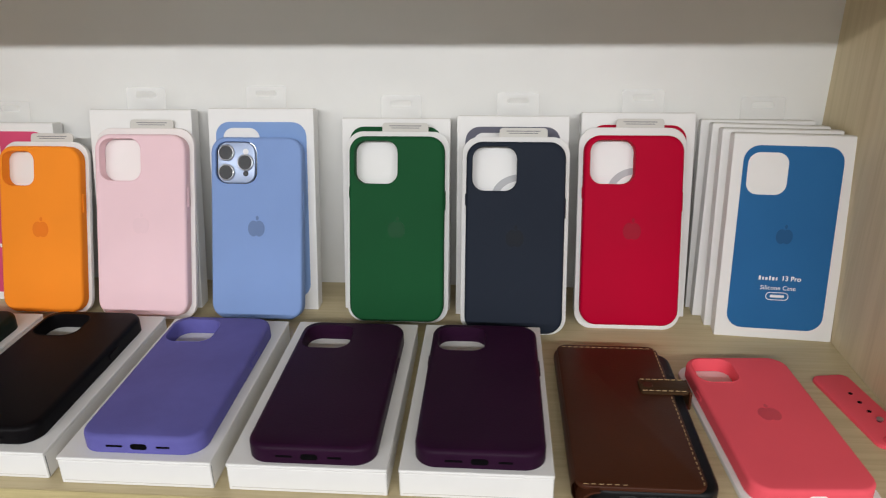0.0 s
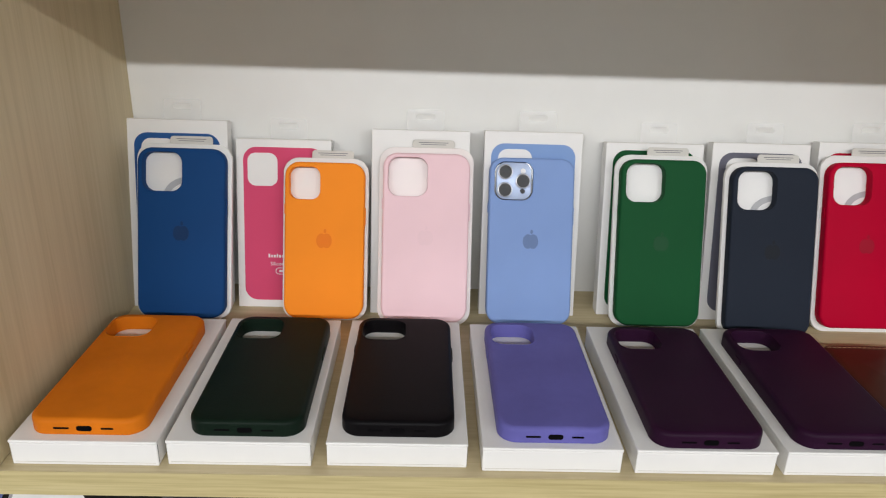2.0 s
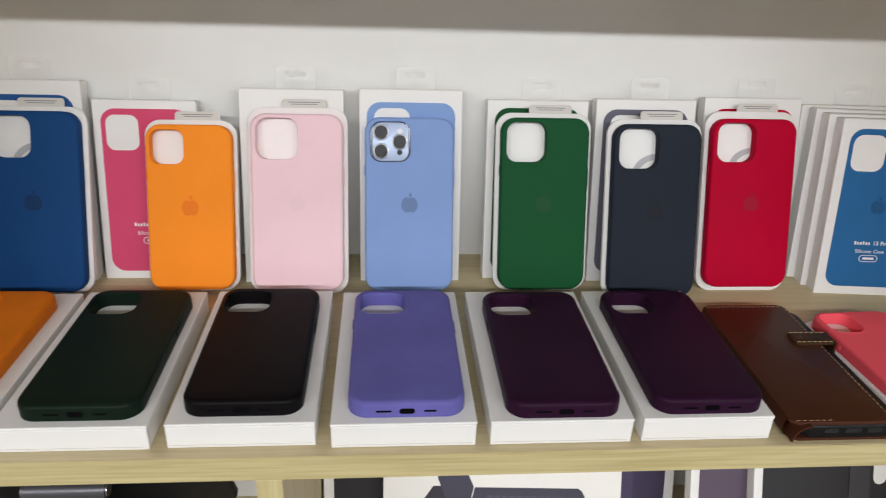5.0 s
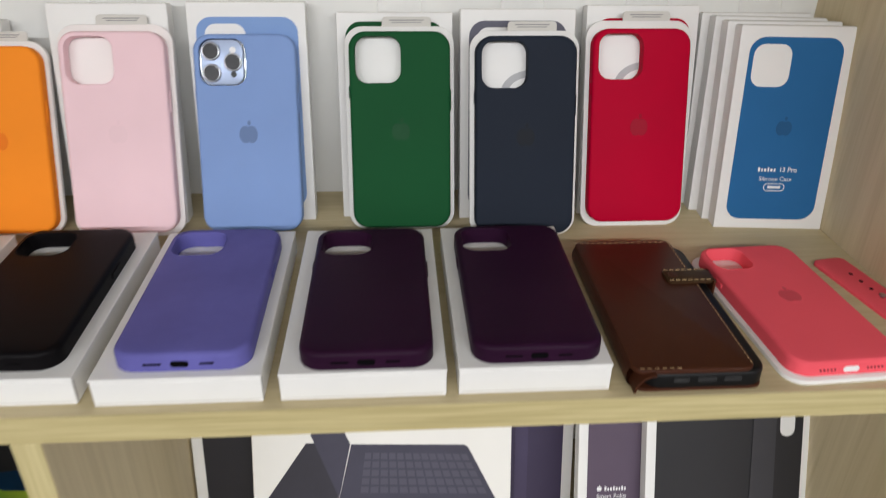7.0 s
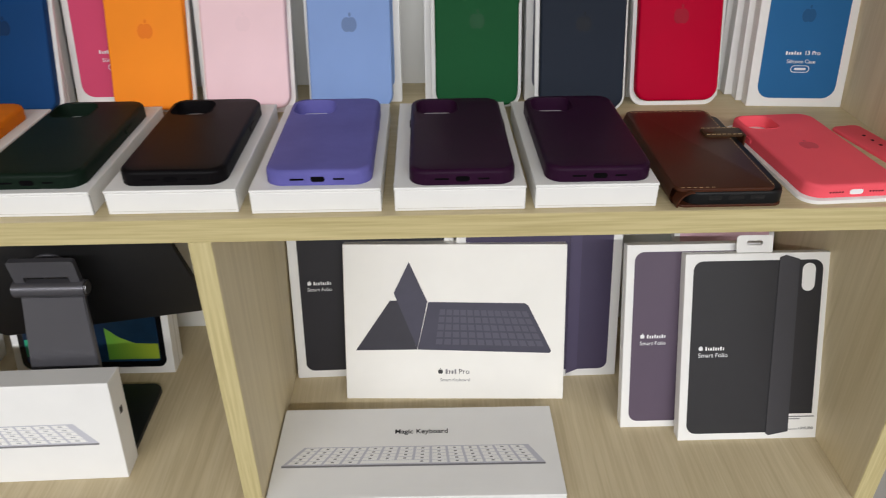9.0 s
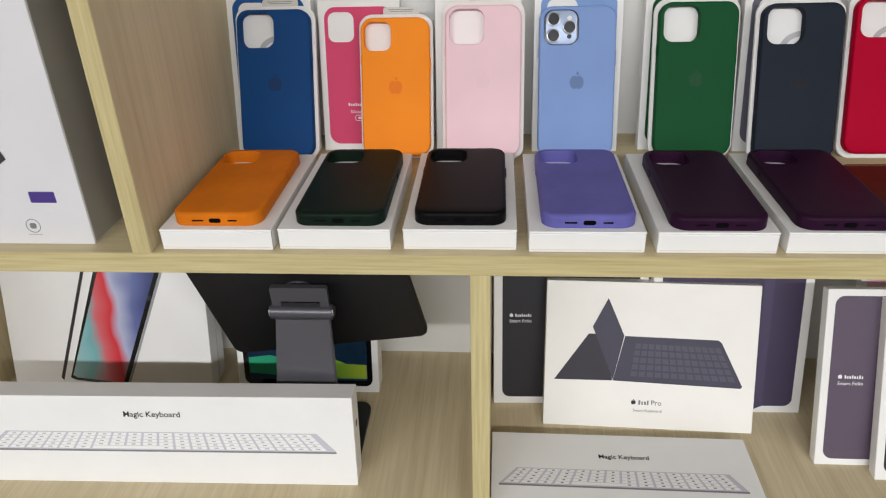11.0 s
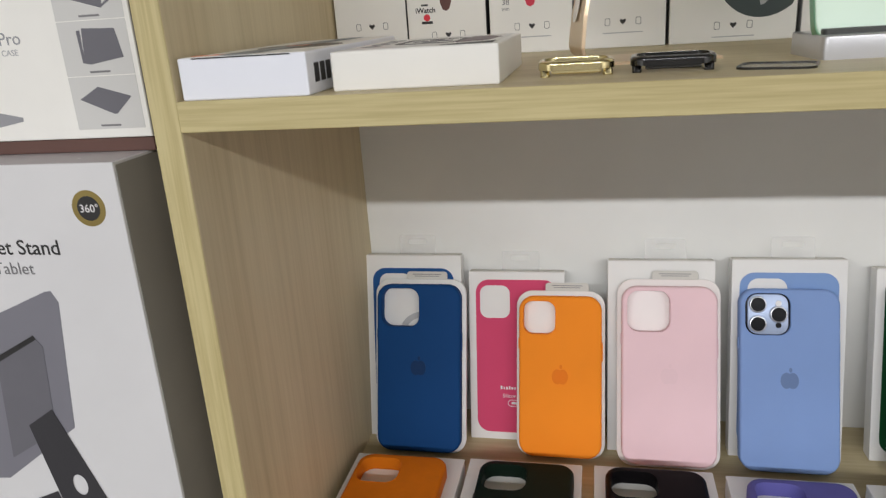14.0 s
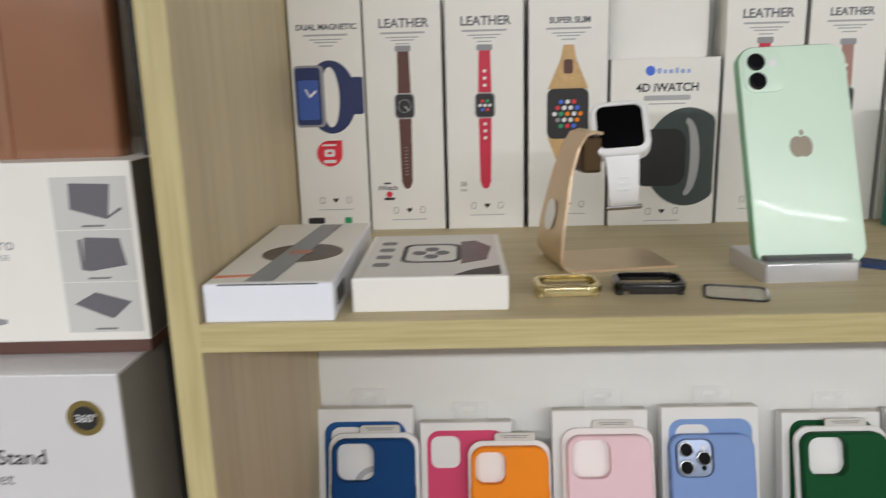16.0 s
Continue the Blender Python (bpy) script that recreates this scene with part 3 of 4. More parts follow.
# coral case on its tray, and the watch strap beside it
co = thing("phone_case", "coral pink silicone phone case on a white card tray lying flat", "phone case", pose(0.7870, 0.006, MID, 0, 0, 3))
part("card_tray", slab(0.083, 0.156, 0.014, 0, 0.003, 0.0008, 8, 2, 0, 0.078), CARD, co, smooth=True)
add_case(co, CORAL, 0.0755, 0.148, 0.0105, 0.0135, CUT_REG, 0.078, 0.0032, dark(CORAL, 0.72, "coral_mark"), port_light=WHITEINK)
part("paper_tag", slab(0.036, 0.012, 0.003, 0.0, 0.0008, 0.0003, 4, 1, -0.006, 0.158), CARD, co)
st = thing("watch_strap", "coral red rubber watch strap lying on the shelf", "watch strap", pose(0.8505, 0.154, MID, 0, 0, 9))
part("upper_band", slab(0.028, 0.085, 0.006, 0.0, 0.0028, 0.0012, 5, 3, 0, -0.043), CORAL, st, smooth=True)
part("lower_band", slab(0.026, 0.065, 0.006, 0.0012, 0.0040, 0.0012, 5, 3, 0.004, -0.108), CORAL, st, smooth=True)
for k in range(4):
    part("strap_hole", plate(disc(0.0016, 10, 0.002, -0.026 - 0.011 * k), 0.0027, 0.0030), DARKHOLE, st)
part("pin", slab(0.0045, 0.0045, 0.00225, 0.0028, 0.0044, 0.0006, 5, 3, 0.003, -0.058), STEEL, st)

# small scuffs on the shelf edge and a box corner
scuff = part("scuff_mark", plate(disc(0.0014, 10, 0, 0, 1.6, 0.6), 0, 0.0003), DARKHOLE, None, m=pose(0.2835, -0.0001, MID - 0.0012, 90, 0, 0))
tagged(scuff, "small dark scuff on the shelf edge", "scuff mark")

# ---- lower right compartment: tablet accessories ----
def flat_shape(name, pts, z, material, parent, label="", th=0.0002):
    return part(name, plate(pts, z, z + th), material, parent, label)


def retail_box(name, label, category, m, w, h, t, material=None, side=None, group=""):
    """A closed retail box standing on its lower edge; its face looks along its z axis."""
    b = thing(name, label, category, m, group)
    part("carton", block(-w / 2, w / 2, 0, h, -t, 0, 0.0008), material or CARD, b)
    part("seam", block(w / 2, w / 2 + 0.0003, 0.001, h - 0.001, -t * 0.55, -t * 0.5, 0), side or CARDSIDE, b)
    return b


kb = retail_box("keyboard_box", "white box with a picture of a folding tablet keyboard", "box", pose(0.4870, 0.1530, LOW, 90 - 20, 0, -2.0), 0.251, 0.183, 0.028, CARD2)
DECK = mottled("slate_blue_print", lin(62, 60, 76), 0.5, 0.08, 600, 0.1, large=30)
DECK2 = mottled("deep_slate_print", lin(46, 44, 54), 0.5, 0.08, 600, 0.1, large=30)
LINEPRINT = mottled("light_line_print", lin(190, 190, 198), 0.5, 0.03)
KEY = mottled("key_print", lin(78, 77, 92), 0.5, 0.05)
flat_shape("rear_leaf_print", [(-0.1135, 0.059), (-0.0735, 0.118), (-0.0565, 0.118), (-0.043, 0.060)], 0, DECK2, kb)
flat_shape("front_leaf_print", [(-0.0425, 0.061), (-0.069, 0.127), (-0.0515, 0.163), (-0.0310, 0.117)], 0.0002, DECK, kb)
flat_shape("deck_print", [(-0.0425, 0.060), (-0.0300, 0.1165), (0.0795, 0.1150), (0.0835, 0.1120), (0.1105, 0.0585), (0.1085, 0.0560)], 0.0001, DECK, kb)
bm = bmesh.new()
for r in range(5):
    v0, v1 = 0.12 + r * 0.155, 0.12 + r * 0.155 + 0.115
    for c in range(13):
        u0, u1 = 0.13 + c * 0.066, 0.13 + c * 0.066 + 0.052
        pts = []
        for u, v in ((u0, v0), (u1, v0), (u1, v1), (u0, v1)):
            xl, xr = -0.0425 + 0.0125 * v, 0.1095 - 0.029 * v
            pts.append((xl + (xr - xl) * u, 0.0600 + 0.0565 * v - 0.003 * u))
        plate(pts, 0.0003, 0.0004, bm)
part("key_print", bm, KEY, kb)
emblem(-0.0165, 0.0335, 0.0062, 0, INK, kb)
name_bars("name_bar", -0.0110, 0.0333, 0.0135, 0.0058, 0, GREYINK, kb, 4)
lettering("model_print", "Pro", 0.0088, 0.0108, 0.0305, 0.0002, INK, kb)
lettering("small_print", "Smart Keyboard", 0.0052, 0.0005, 0.0215, 0.0002, GREYINK, kb)


def folio_box(x, y, lean, yaw, w, h, label, cover, flap=None, words=None, wx=0.0, wy=0.0, hole=True, t=0.014, ws=0.0060):
    """A white folio cover box with the dark cover showing on its face."""
    b = retail_box("folio_box", label, "box", pose(x, y, LOW, 90 - lean, 0, yaw), w, h, t, CARD, group="tablet folio boxes")
    cw, ch = w * 0.885, h * 0.925
    if hole:
        part("cover_print", pierced(rrect(cw, ch, 0.010, 6), rrect(0.014, 0.030, 0.007, 6, cw / 2 - 0.0145, ch / 2 - 0.0185), 0, 0.0005), cover, b, m=pose(0, h / 2, 0))
    else:
        flat_shape("cover_print", rrect(cw, ch, 0.010, 6, 0, h / 2), 0, cover, b, th=0.0004)
    if flap:
        fx = cw * 0.235
        flat_shape("flap_print", [(fx - 0.0135, h / 2 - ch / 2 - 0.001), (fx - 0.0105, h / 2 - ch / 2 - 0.003), (fx + 0.0105, h / 2 - ch / 2 + 0.001), (fx + 0.0105, h / 2 + ch / 2 + 0.001), (fx - 0.004, h / 2 + ch / 2 + 0.0055), (fx - 0.0105, h / 2 + ch / 2 + 0.003)], 0.0006, flap, b, th=0.0008)
    if words:
        emblem(wx - 0.004, wy + 0.0098, 0.0050, 0.0006, WHITEINK, b)
        name_bars("name_bar", wx + 0.0005, wy + 0.0096, 0.021, 0.0042, 0.0006, WHITEINK, b, 8)
        lettering("small_print", words, ws, wx - 0.0065, wy, 0.0007, WHITEINK, b, "LEFT")
    return b


BLACKFOLIO = mottled("black_cover_print", lin(31, 30, 34), 0.55, 0.06, 900, 0.15)
FLAP = mottled("grey_flap_print", lin(54, 53, 58), 0.55, 0.06, 900, 0.15)
folio_box(0.3950, 0.197, 13, 1.5, 0.190, 0.252, "white box with a near-black tablet folio cover", mottled("night_cover_print", lin(34, 33, 39), 0.55, 0.05), None, "Smart Folio", -0.069, 0.112, False)
fr = folio_box(0.5870, 0.187, 13, 1.0, 0.190, 0.252, "white box with a deep purple tablet folio cover", INDIGO)
flat_shape("flap_print", [(0.035, 0.004), (0.048, 0.0095), (0.048, 0.246), (0.035, 0.246)], 0.0005, mottled("purple_flap_print", lin(76, 68, 96), 0.55, 0.05), fr, th=0.0006)
folio_box(0.812, 0.214, 17, 0, 0.120, 0.262, "white box with a pale rose tablet folio cover", ROSEPRINT, hole=False, t=0.012)
folio_box(0.7430, 0.101, 19, 0, 0.150, 0.2065, "white box with a plum purple tablet folio cover", PLUMGREY, None, "Smart Folio", -0.051, 0.096)
ff = folio_box(0.8020, 0.0795, 21, 0, 0.153, 0.2055, "white box with a charcoal tablet folio cover and price sticker", BLACKFOLIO, FLAP, "Smart Folio", -0.0525, 0.094, ws=0.0068)
part("hang_card", pierced(rrect(0.038, 0.020, 0.004, 4, -0.003, 0.2135), rrect(0.017, 0.0045, 0.002, 4, -0.003, 0.2155), -0.006, -0.0052), CARD, ff)
stick = part("price_sticker", plate(rrect(0.036, 0.0245, 0.0008, 2, 0.055, 0.0165), 0.0008, 0.0010), CARD, ff, "white price sticker")
bars("sticker_bar", [(0.0545, 0.0255, 0.031, 0.0012), (0.047, 0.0228, 0.016, 0.0010), (0.0465, 0.0110, 0.012, 0.0008)], 0.0010, GREYINK, stick)
lettering("price", "1,890,000", 0.0042, 0.0615, 0.0105, 0.0011, INK, stick)


def keyboard_print(parent, x0, x1, y0, y1, skew, z, cols, rows, pad=False):
    """A line drawing of a flat keyboard, printed on a box."""
    bm = bmesh.new()

    def at(u, v):
        a, b = x0 + skew * v, x1 - skew * 0.75 * v
        return (a + (b - a) * u, y0 + (y1 - y0) * v)

    plate([at(0, 0), at(1, 0), at(1, 1), at(0, 1)], z, z + 0.0002, bm)
    board_ = part("keyboard_print", bm, LINEPRINT, parent)
    bm = bmesh.new()
    for r in range(rows):
        for c in range(cols):
            u0, v0 = 0.015 + c * 0.97 / cols, 0.07 + r * 0.91 / rows
            u1, v1 = u0 + 0.97 / cols * 0.84, v0 + 0.91 / rows * 0.86
            if r == 0 and cols * 0.25 < c < cols * 0.5:
                u1 += 0.97 / cols * 0.16
            plate([at(u0, v0), at(u1, v0), at(u1, v1), at(u0, v1)], z + 0.0002, z + 0.0003, bm)
    part("key_print", bm, CARD, board_)
    bm = bmesh.new()
    for r in range(rows):
        for c in range(cols):
            u, v = 0.015 + (c + 0.42) * 0.97 / cols, 0.07 + (r + 0.45) * 0.91 / rows
            if not (r == 0 and cols * 0.25 < c < cols * 0.5):
                plate([at(u - 0.006, v - 0.03), at(u + 0.006, v - 0.03), at(u + 0.006, v + 0.03), at(u - 0.006, v + 0.03)], z + 0.0003, z + 0.0004, bm)
    part("legend_print", bm, PALEINK if pad else GREYINK, board_)
    flat_shape("front_edge_print", [(x0, y0 - 0.0022), (x1, y0 - 0.0022), (x1, y0), (x0, y0)], z, GREYINK, parent)


mk = thing("keyboard_box", "flat white keyboard box lying on the lower shelf", "box", pose(0.4440, 0.000, LOW, 0, 0, -0.5))
part("carton", block(-0.1465, 0.1465, 0, 0.1220, 0, 0.0165, 0.0008), CARD, mk)
keyboard_print(mk, -0.138, 0.131, 0.041, 0.0655, 0.020, 0.0165, 14, 5)
lettering("title", "Magic Keyboard", 0.0088, 0.004, 0.0835, 0.0167, INK, mk, bold=0.0001)

# ---- lower left compartment ----
mkl = thing("keyboard_box", "long white keyboard box standing on its edge", "box", pose(-0.0745, 0.043, LOW, 90 - 8, 0, 1.2))
part("carton", block(-0.2215, 0.2215, 0, 0.115, -0.030, 0, 0.0009), CARD, mkl)
keyboard_print(mkl, -0.205, 0.2, 0.045, 0.069, 0.028, 0, 20, 5, True)
lettering("title", "Magic Keyboard", 0.0100, -0.004, 0.0890, 0.0002, INK, mkl, bold=0.0001)
part("side_mark", block(0.2215, 0.2218, 0.070, 0.0775, -0.0185, -0.0125, 0), INK, mkl)

ib = retail_box("tablet_box", "white tablet box with a colourful slanted tablet picture", "box", pose(-0.2175, 0.208, LOW, 90 - 14, 0, 0), 0.279, 0.215, 0.045)
WASH = gradient_print("flowing_colour_print", 0, 5.5, [(0.12, lin(196, 214, 220)), (0.34, lin(112, 172, 176)), (0.43, lin(204, 96, 104)), (0.55, lin(206, 44, 54)), (0.62, lin(176, 180, 206)), (0.74, lin(96, 108, 160)), (0.92, lin(40, 44, 96))], 0.45)
flat_shape("tablet_side_print", [(-0.0735, 0.014), (-0.0700, 0.010), (-0.010, 0.200), (-0.0135, 0.203)], 0.0001, INK, ib)
flat_shape("bezel_print", [(-0.0600, 0.014), (-0.0520, 0.0105), (0.016, 0.0035), (0.020, 0.006), (0.091, 0.190), (0.086, 0.197), (0.006, 0.197), (0.001, 0.192)], 0.0001, BLACKGLOSS, ib)
flat_shape("screen_print", [(-0.0560, 0.018), (-0.0500, 0.0145), (0.010, 0.0085), (0.0150, 0.010), (0.083, 0.186), (0.079, 0.193), (0.011, 0.193), (0.006, 0.188)], 0.0003, WASH, ib)
flat_shape("tablet_edge_print", [(0.0205, 0.006), (0.024, 0.0075), (0.095, 0.190), (0.0915, 0.191)], 0.0001, SILVERPRINT, ib)

tb = retail_box("tablet_box", "white tablet box with a green and blue wave picture", "box", pose(0.0530, 0.210, LOW, 90 - 12, 0, 0), 0.190, 0.250, 0.030)
flat_shape("tablet_print", rrect(0.173, 0.238, 0.010, 6, 0.0, 0.128), 0, BLACKGLOSS, tb)
NIGHT = gradient_print("night_blue_print", 1, 4.0, [(0.1, lin(8, 44, 60)), (0.5, lin(14, 56, 92)), (0.9, lin(8, 18, 38))], 0.5)
LIME = gradient_print("lime_print", 0, 5.0, [(0.2, lin(40, 150, 110)), (0.6, lin(110, 170, 60)), (0.9, lin(176, 196, 60))], 0.2)
flat_shape("screen_print", rrect(0.160, 0.222, 0.004, 4, 0.0, 0.128), 0.0002, NIGHT, tb)
flat_shape("left_wave_print", [(-0.079, 0.026), (-0.022, 0.022), (-0.022, 0.045), (-0.050, 0.052), (-0.079, 0.048)], 0.0004, mottled("sea_green_print", lin(44, 160, 118), 0.3, 0.06), tb)
flat_shape("right_wave_print", [(0.018, 0.020), (0.079, 0.020), (0.079, 0.040), (0.052, 0.041), (0.034, 0.049), (0.018, 0.062)], 0.0004, LIME, tb)
flat_shape("dark_wave_print", [(0.018, 0.064), (0.034, 0.051), (0.052, 0.043), (0.079, 0.042), (0.079, 0.100), (0.050, 0.090)], 0.0004, mottled("dark_wave_print", lin(10, 40, 62), 0.35, 0.2, large=40), tb)

ts = thing("tablet_stand", "dark grey metal tablet stand with hinged mounting plate", "tablet stand", pose(0.086, 0.127, LOW))
part("base_plate", slab(0.165, 0.130, 0.014, 0, 0.005, 0.001, 6, 2, -0.026, -0.006), mottled("black_base", lin(14, 17, 17), 0.5, 0.05), ts, "black base plate", smooth=True)
bm = bmesh.new()
lo = [(-0.040, -0.047, 0.005), (0.040, -0.047, 0.005), (0.040, -0.040, 0.005), (-0.040, -0.040, 0.005)]
hi = [(-0.031, -0.004, 0.176), (0.031, -0.004, 0.176), (0.031, 0.003, 0.176), (-0.031, 0.003, 0.176)]
a, b = [bm.verts.new(p) for p in lo], [bm.verts.new(p) for p in hi]
bridge(bm, a, b)
bm.faces.new(a), bm.faces.new(b)
bmesh.ops.bevel(bm, geom=bm.edges[:], offset=0.0012, segments=2, affect="EDGES")
part("arm", bm, DARKMETAL, ts)
bm = bmesh.new()
bmesh.ops.create_cone(bm, cap_ends=True, segments=28, radius1=0.0085, radius2=0.0085, depth=0.070, matrix=pose(0, -0.001, 0.184, 0, 90, 0))
hinge = part("hinge", bm, DARKMETAL, ts, smooth=True)
for sx in (-0.0355, 0.0355):
    bm = bmesh.new()
    bmesh.ops.create_cone(bm, cap_ends=True, segments=24, radius1=0.0062, radius2=0.0062, depth=0.002, matrix=pose(sx, -0.001, 0.184, 0, 90, 0))
    part("hinge_cap", bm, STEEL, hinge)
part("bracket", pierced(rrect(0.064, 0.034, 0.003, 3, 0, 0.012), rrect(0.044, 0.007, 0.001, 2, 0, 0.006), -0.003, 0.003), DARKMETAL, ts, m=pose(0, 0.0, 0.190, 98, 0, 0))
# the plate, tipped towards the front and turned in its own plane
e1 = Vector((0.244, -0.010, 0.039)).normalized()
e2 = Vector((-0.016, -0.034, 0.124))
e2 = (e2 - e1 * e2.dot(e1)).normalized()
e3 = e1.cross(e2)
pm = Matrix.Translation((0.0, 0.038, 0.166)) @ Matrix((e1, e2, e3)).transposed().to_4x4()
part("mounting_plate", slab(0.250, 0.162, 0.012, -0.003, 0.003, 0.0012, 8, 3, 0.001, 0.011), mottled("black_plate", lin(15, 15, 17), 0.55, 0.05), ts, "black mounting plate", m=pm, smooth=True)
part("pivot_disc", slab(0.042, 0.042, 0.021, 0.003, 0.0055, 0.0012, 9, 3, -0.004, 0.026), DARKMETAL, ts, m=pm, smooth=True)
part("spare_hole", plate(disc(0.0032, 14), 0, 0.0003), DARKHOLE, None, m=pose(-0.007, 0.018, LOW + 0.0001))
tagged(bpy.data.objects["spare_hole"], "small dark screw hole in the shelf", "screw hole")

# ---- left compartment: tall boxes ----
sb = retail_box("stand_box", "tall white glossy box with a tablet stand picture", "box", pose(-0.1445, 0.014, MID, 90, 0, 0), 0.172, 0.331, 0.255, GLOSSCARD)
# grey layer on the right side paints the shade of the gap there
part("dark_side", block(0.0861, 0.0865, 0.002, 0.329, -0.253, -0.002, 0), mottled("shaded_side_card", lin(150, 146, 138), 0.4, 0.04), sb)
lettering("title", "Tablet Stand", 0.0142, 0.0365, 0.273, 0.0002, INK, sb, "RIGHT", bold=0.0001)
name_bars("name_bar", -0.0760, 0.2780, 0.0330, 0.0098, 0, INK, sb, 6)
lettering("title", "For Tablet", 0.0118, -0.0115, 0.2595, 0.0002, GREYINK, sb)
PICGREY = gradient_print("tablet_grey_print", 1, 6.0, [(0.1, lin(70, 69, 76)), (0.9, lin(122, 121, 130))], 0.1)
flat_shape("tablet_print", [(-0.079, 0.098), (-0.052, 0.100), (0.0135, 0.146), (0.0255, 0.240), (0.0215, 0.248), (0.017, 0.2475), (-0.046, 0.222), (-0.051, 0.214)], 0, PICGREY, sb)
flat_shape("plate_print", [(-0.044, 0.118), (-0.002, 0.142), (0.005, 0.208), (0.001, 0.213), (-0.031, 0.200), (-0.035, 0.194)], 0.0003, ASH, sb)
flat_shape("plate_edge_print", [(-0.035, 0.194), (0.001, 0.213), (-0.0005, 0.216), (-0.034, 0.199)], 0.0004, INK, sb)
flat_shape("lens_print", rrect(0.011, 0.017, 0.003, 4, -0.041, 0.211), 0.0003, INK, sb)
part("arm_print", pierced([(-0.023, 0.146), (-0.001, 0.160), (0.0285, 0.082), (-0.0065, 0.059)], disc(0.0075, 18, 0.0065, 0.099, 0.8, 1.15), 0.0005, 0.0007), CHARCOAL, sb)
flat_shape("foot_print", [(-0.048, 0.0775), (-0.014, 0.092), (-0.0065, 0.060), (-0.010, 0.0585)], 0.0006, CHARCOAL, sb)
badge = flat_shape("round_badge", disc(0.0115, 32, 0.0635, 0.303), 0, mottled("olive_gold_foil", lin(150, 132, 78), 0.3, 0.1, metal=0.6), sb)
flat_shape("badge_core", disc(0.0078, 28, 0.0635, 0.303), 0.0002, INK, badge)
lettering("badge_words", "360°", 0.0072, 0.064, 0.3006, 0.0005, WHITEINK, badge)
HOLO = gradient_print("hologram_foil", 0, 60.0, [(0.1, lin(70, 60, 150)), (0.4, lin(90, 120, 190)), (0.6, lin(60, 140, 130)), (0.9, lin(70, 50, 130))], 0.8)
flat_shape("hologram_sticker", rrect(0.0235, 0.0105, 0.0006, 2, 0.050, 0.0465), 0, HOLO, sb)
bars("rule", [(-0.0185, 0.0475, 0.039, 0.0007), (-0.0375, 0.0475, 0.003, 0.003)], 0, PALEINK, sb)
for ix in (-0.069, -0.018, 0.033):
    ic = part("round_icon", pierced(disc(0.0068, 20, ix, 0.0185), disc(0.0062, 20, ix, 0.0185), 0, 0.0002), GREYINK, sb)
    bars("icon_bar", [(ix, 0.0185, 0.006, 0.0055)], 0, GREYINK, ic)
    bars("icon_caption", [(ix, 0.0098, 0.013, 0.0010)], 0, PALEINK, ic)

mb = retail_box("laptop_case_box", "white laptop case box with grey product pictures", "box", pose(-0.2010, 0.045, MID + 0.3405, 90, 0, 0.8), 0.301, 0.1135, 0.235, CARD2)
# darker layer paints the shade between this box and the divider
part("dark_side", block(0.1506, 0.1509, 0.001, 0.1125, -0.233, -0.001, 0), mottled("deep_shade_card", lin(96, 93, 90), 0.5, 0.05), mb)
part("lower_lid", block(-0.149, 0.149, -0.0093, -0.0002, -0.234, -0.003, 0.0006), mottled("maroon_card", lin(96, 66, 58), 0.5, 0.05), mb, "dark maroon underside")
for k, (py, kind) in enumerate(((0.0885, 0), (0.0555, 1), (0.0225, 2))):
    pn = flat_shape("photo_panel", rrect(0.047, 0.0325, 0.0003, 1, 0.1235, py - 0.0005), 0, mottled("panel_grey", lin(206, 205, 202), 0.5, 0.02), mb)
    if kind == 0:
        shp = [(-0.013, -0.004), (-0.012, 0.012), (0.013, 0.011), (0.010, -0.0085), (0.018, -0.003), (0.019, -0.0045), (0.009, -0.0105)]
    elif kind == 1:
        shp = [(-0.009, -0.006), (-0.007, 0.0115), (0.015, 0.0105), (0.018, -0.0065), (-0.005, -0.010), (-0.0105, -0.009), (-0.0110, 0.010), (-0.0085, 0.0105)]
    else:
        shp = [(-0.018, 0.002), (-0.004, 0.0095), (0.018, 0.003), (0.006, -0.0075), (0.004, -0.0075)]
    flat_shape("product_print", [(0.1235 + x, py + y) for x, y in shp], 0.0002, ASH, pn)
    bars("caption_bar", [(0.1235, py - 0.0145, 0.014, 0.0012)], 0.0002, GREYINK, pn)
bars("brand_bar", [(-0.014, 0.0935, 0.030, 0.0085)], 0, INK, mb)
bars("edition_bar", [(0.0050, 0.0640, 0.0040, 0.0085)], 0, INK, mb)
name_bars("name_bar", 0.0090, 0.0640, 0.0450, 0.0085, 0, ASH, mb, 7)
lettering("model_print", "Pro", 0.0112, 0.0565, 0.0600, 0.0002, SILVERPRINT, mb, "LEFT")
lettering("small_print", "LEATHER PROTECTIVE CASE", 0.0052, 0.0030, 0.0535, 0.0002, PALEINK, mb, "LEFT")
lettering("size_print", "13.3-inch", 0.0112, 0.0040, 0.0405, 0.0002, GREYINK, mb, "LEFT")
flat_shape("laptop_screen_print", [(-0.055, 0.068), (-0.050, 0.068), (-0.016, 0.0435), (0.009, 0.0220), (0.015, 0.0065), (-0.021, 0.0195), (-0.060, 0.037)], 0, ASH, mb)
flat_shape("laptop_base_print", [(0.0085, 0.0215), (0.030, 0.0215), (0.061, 0.0150), (0.061, 0.0125), (0.018, 0.0050), (0.0135, 0.0065)], 0.0001, SILVERPRINT, mb)
flat_shape("laptop_keys_print", [(0.0125, 0.0195), (0.028, 0.0195), (0.040, 0.0160), (0.0165, 0.0130)], 0.0002, INK, mb)

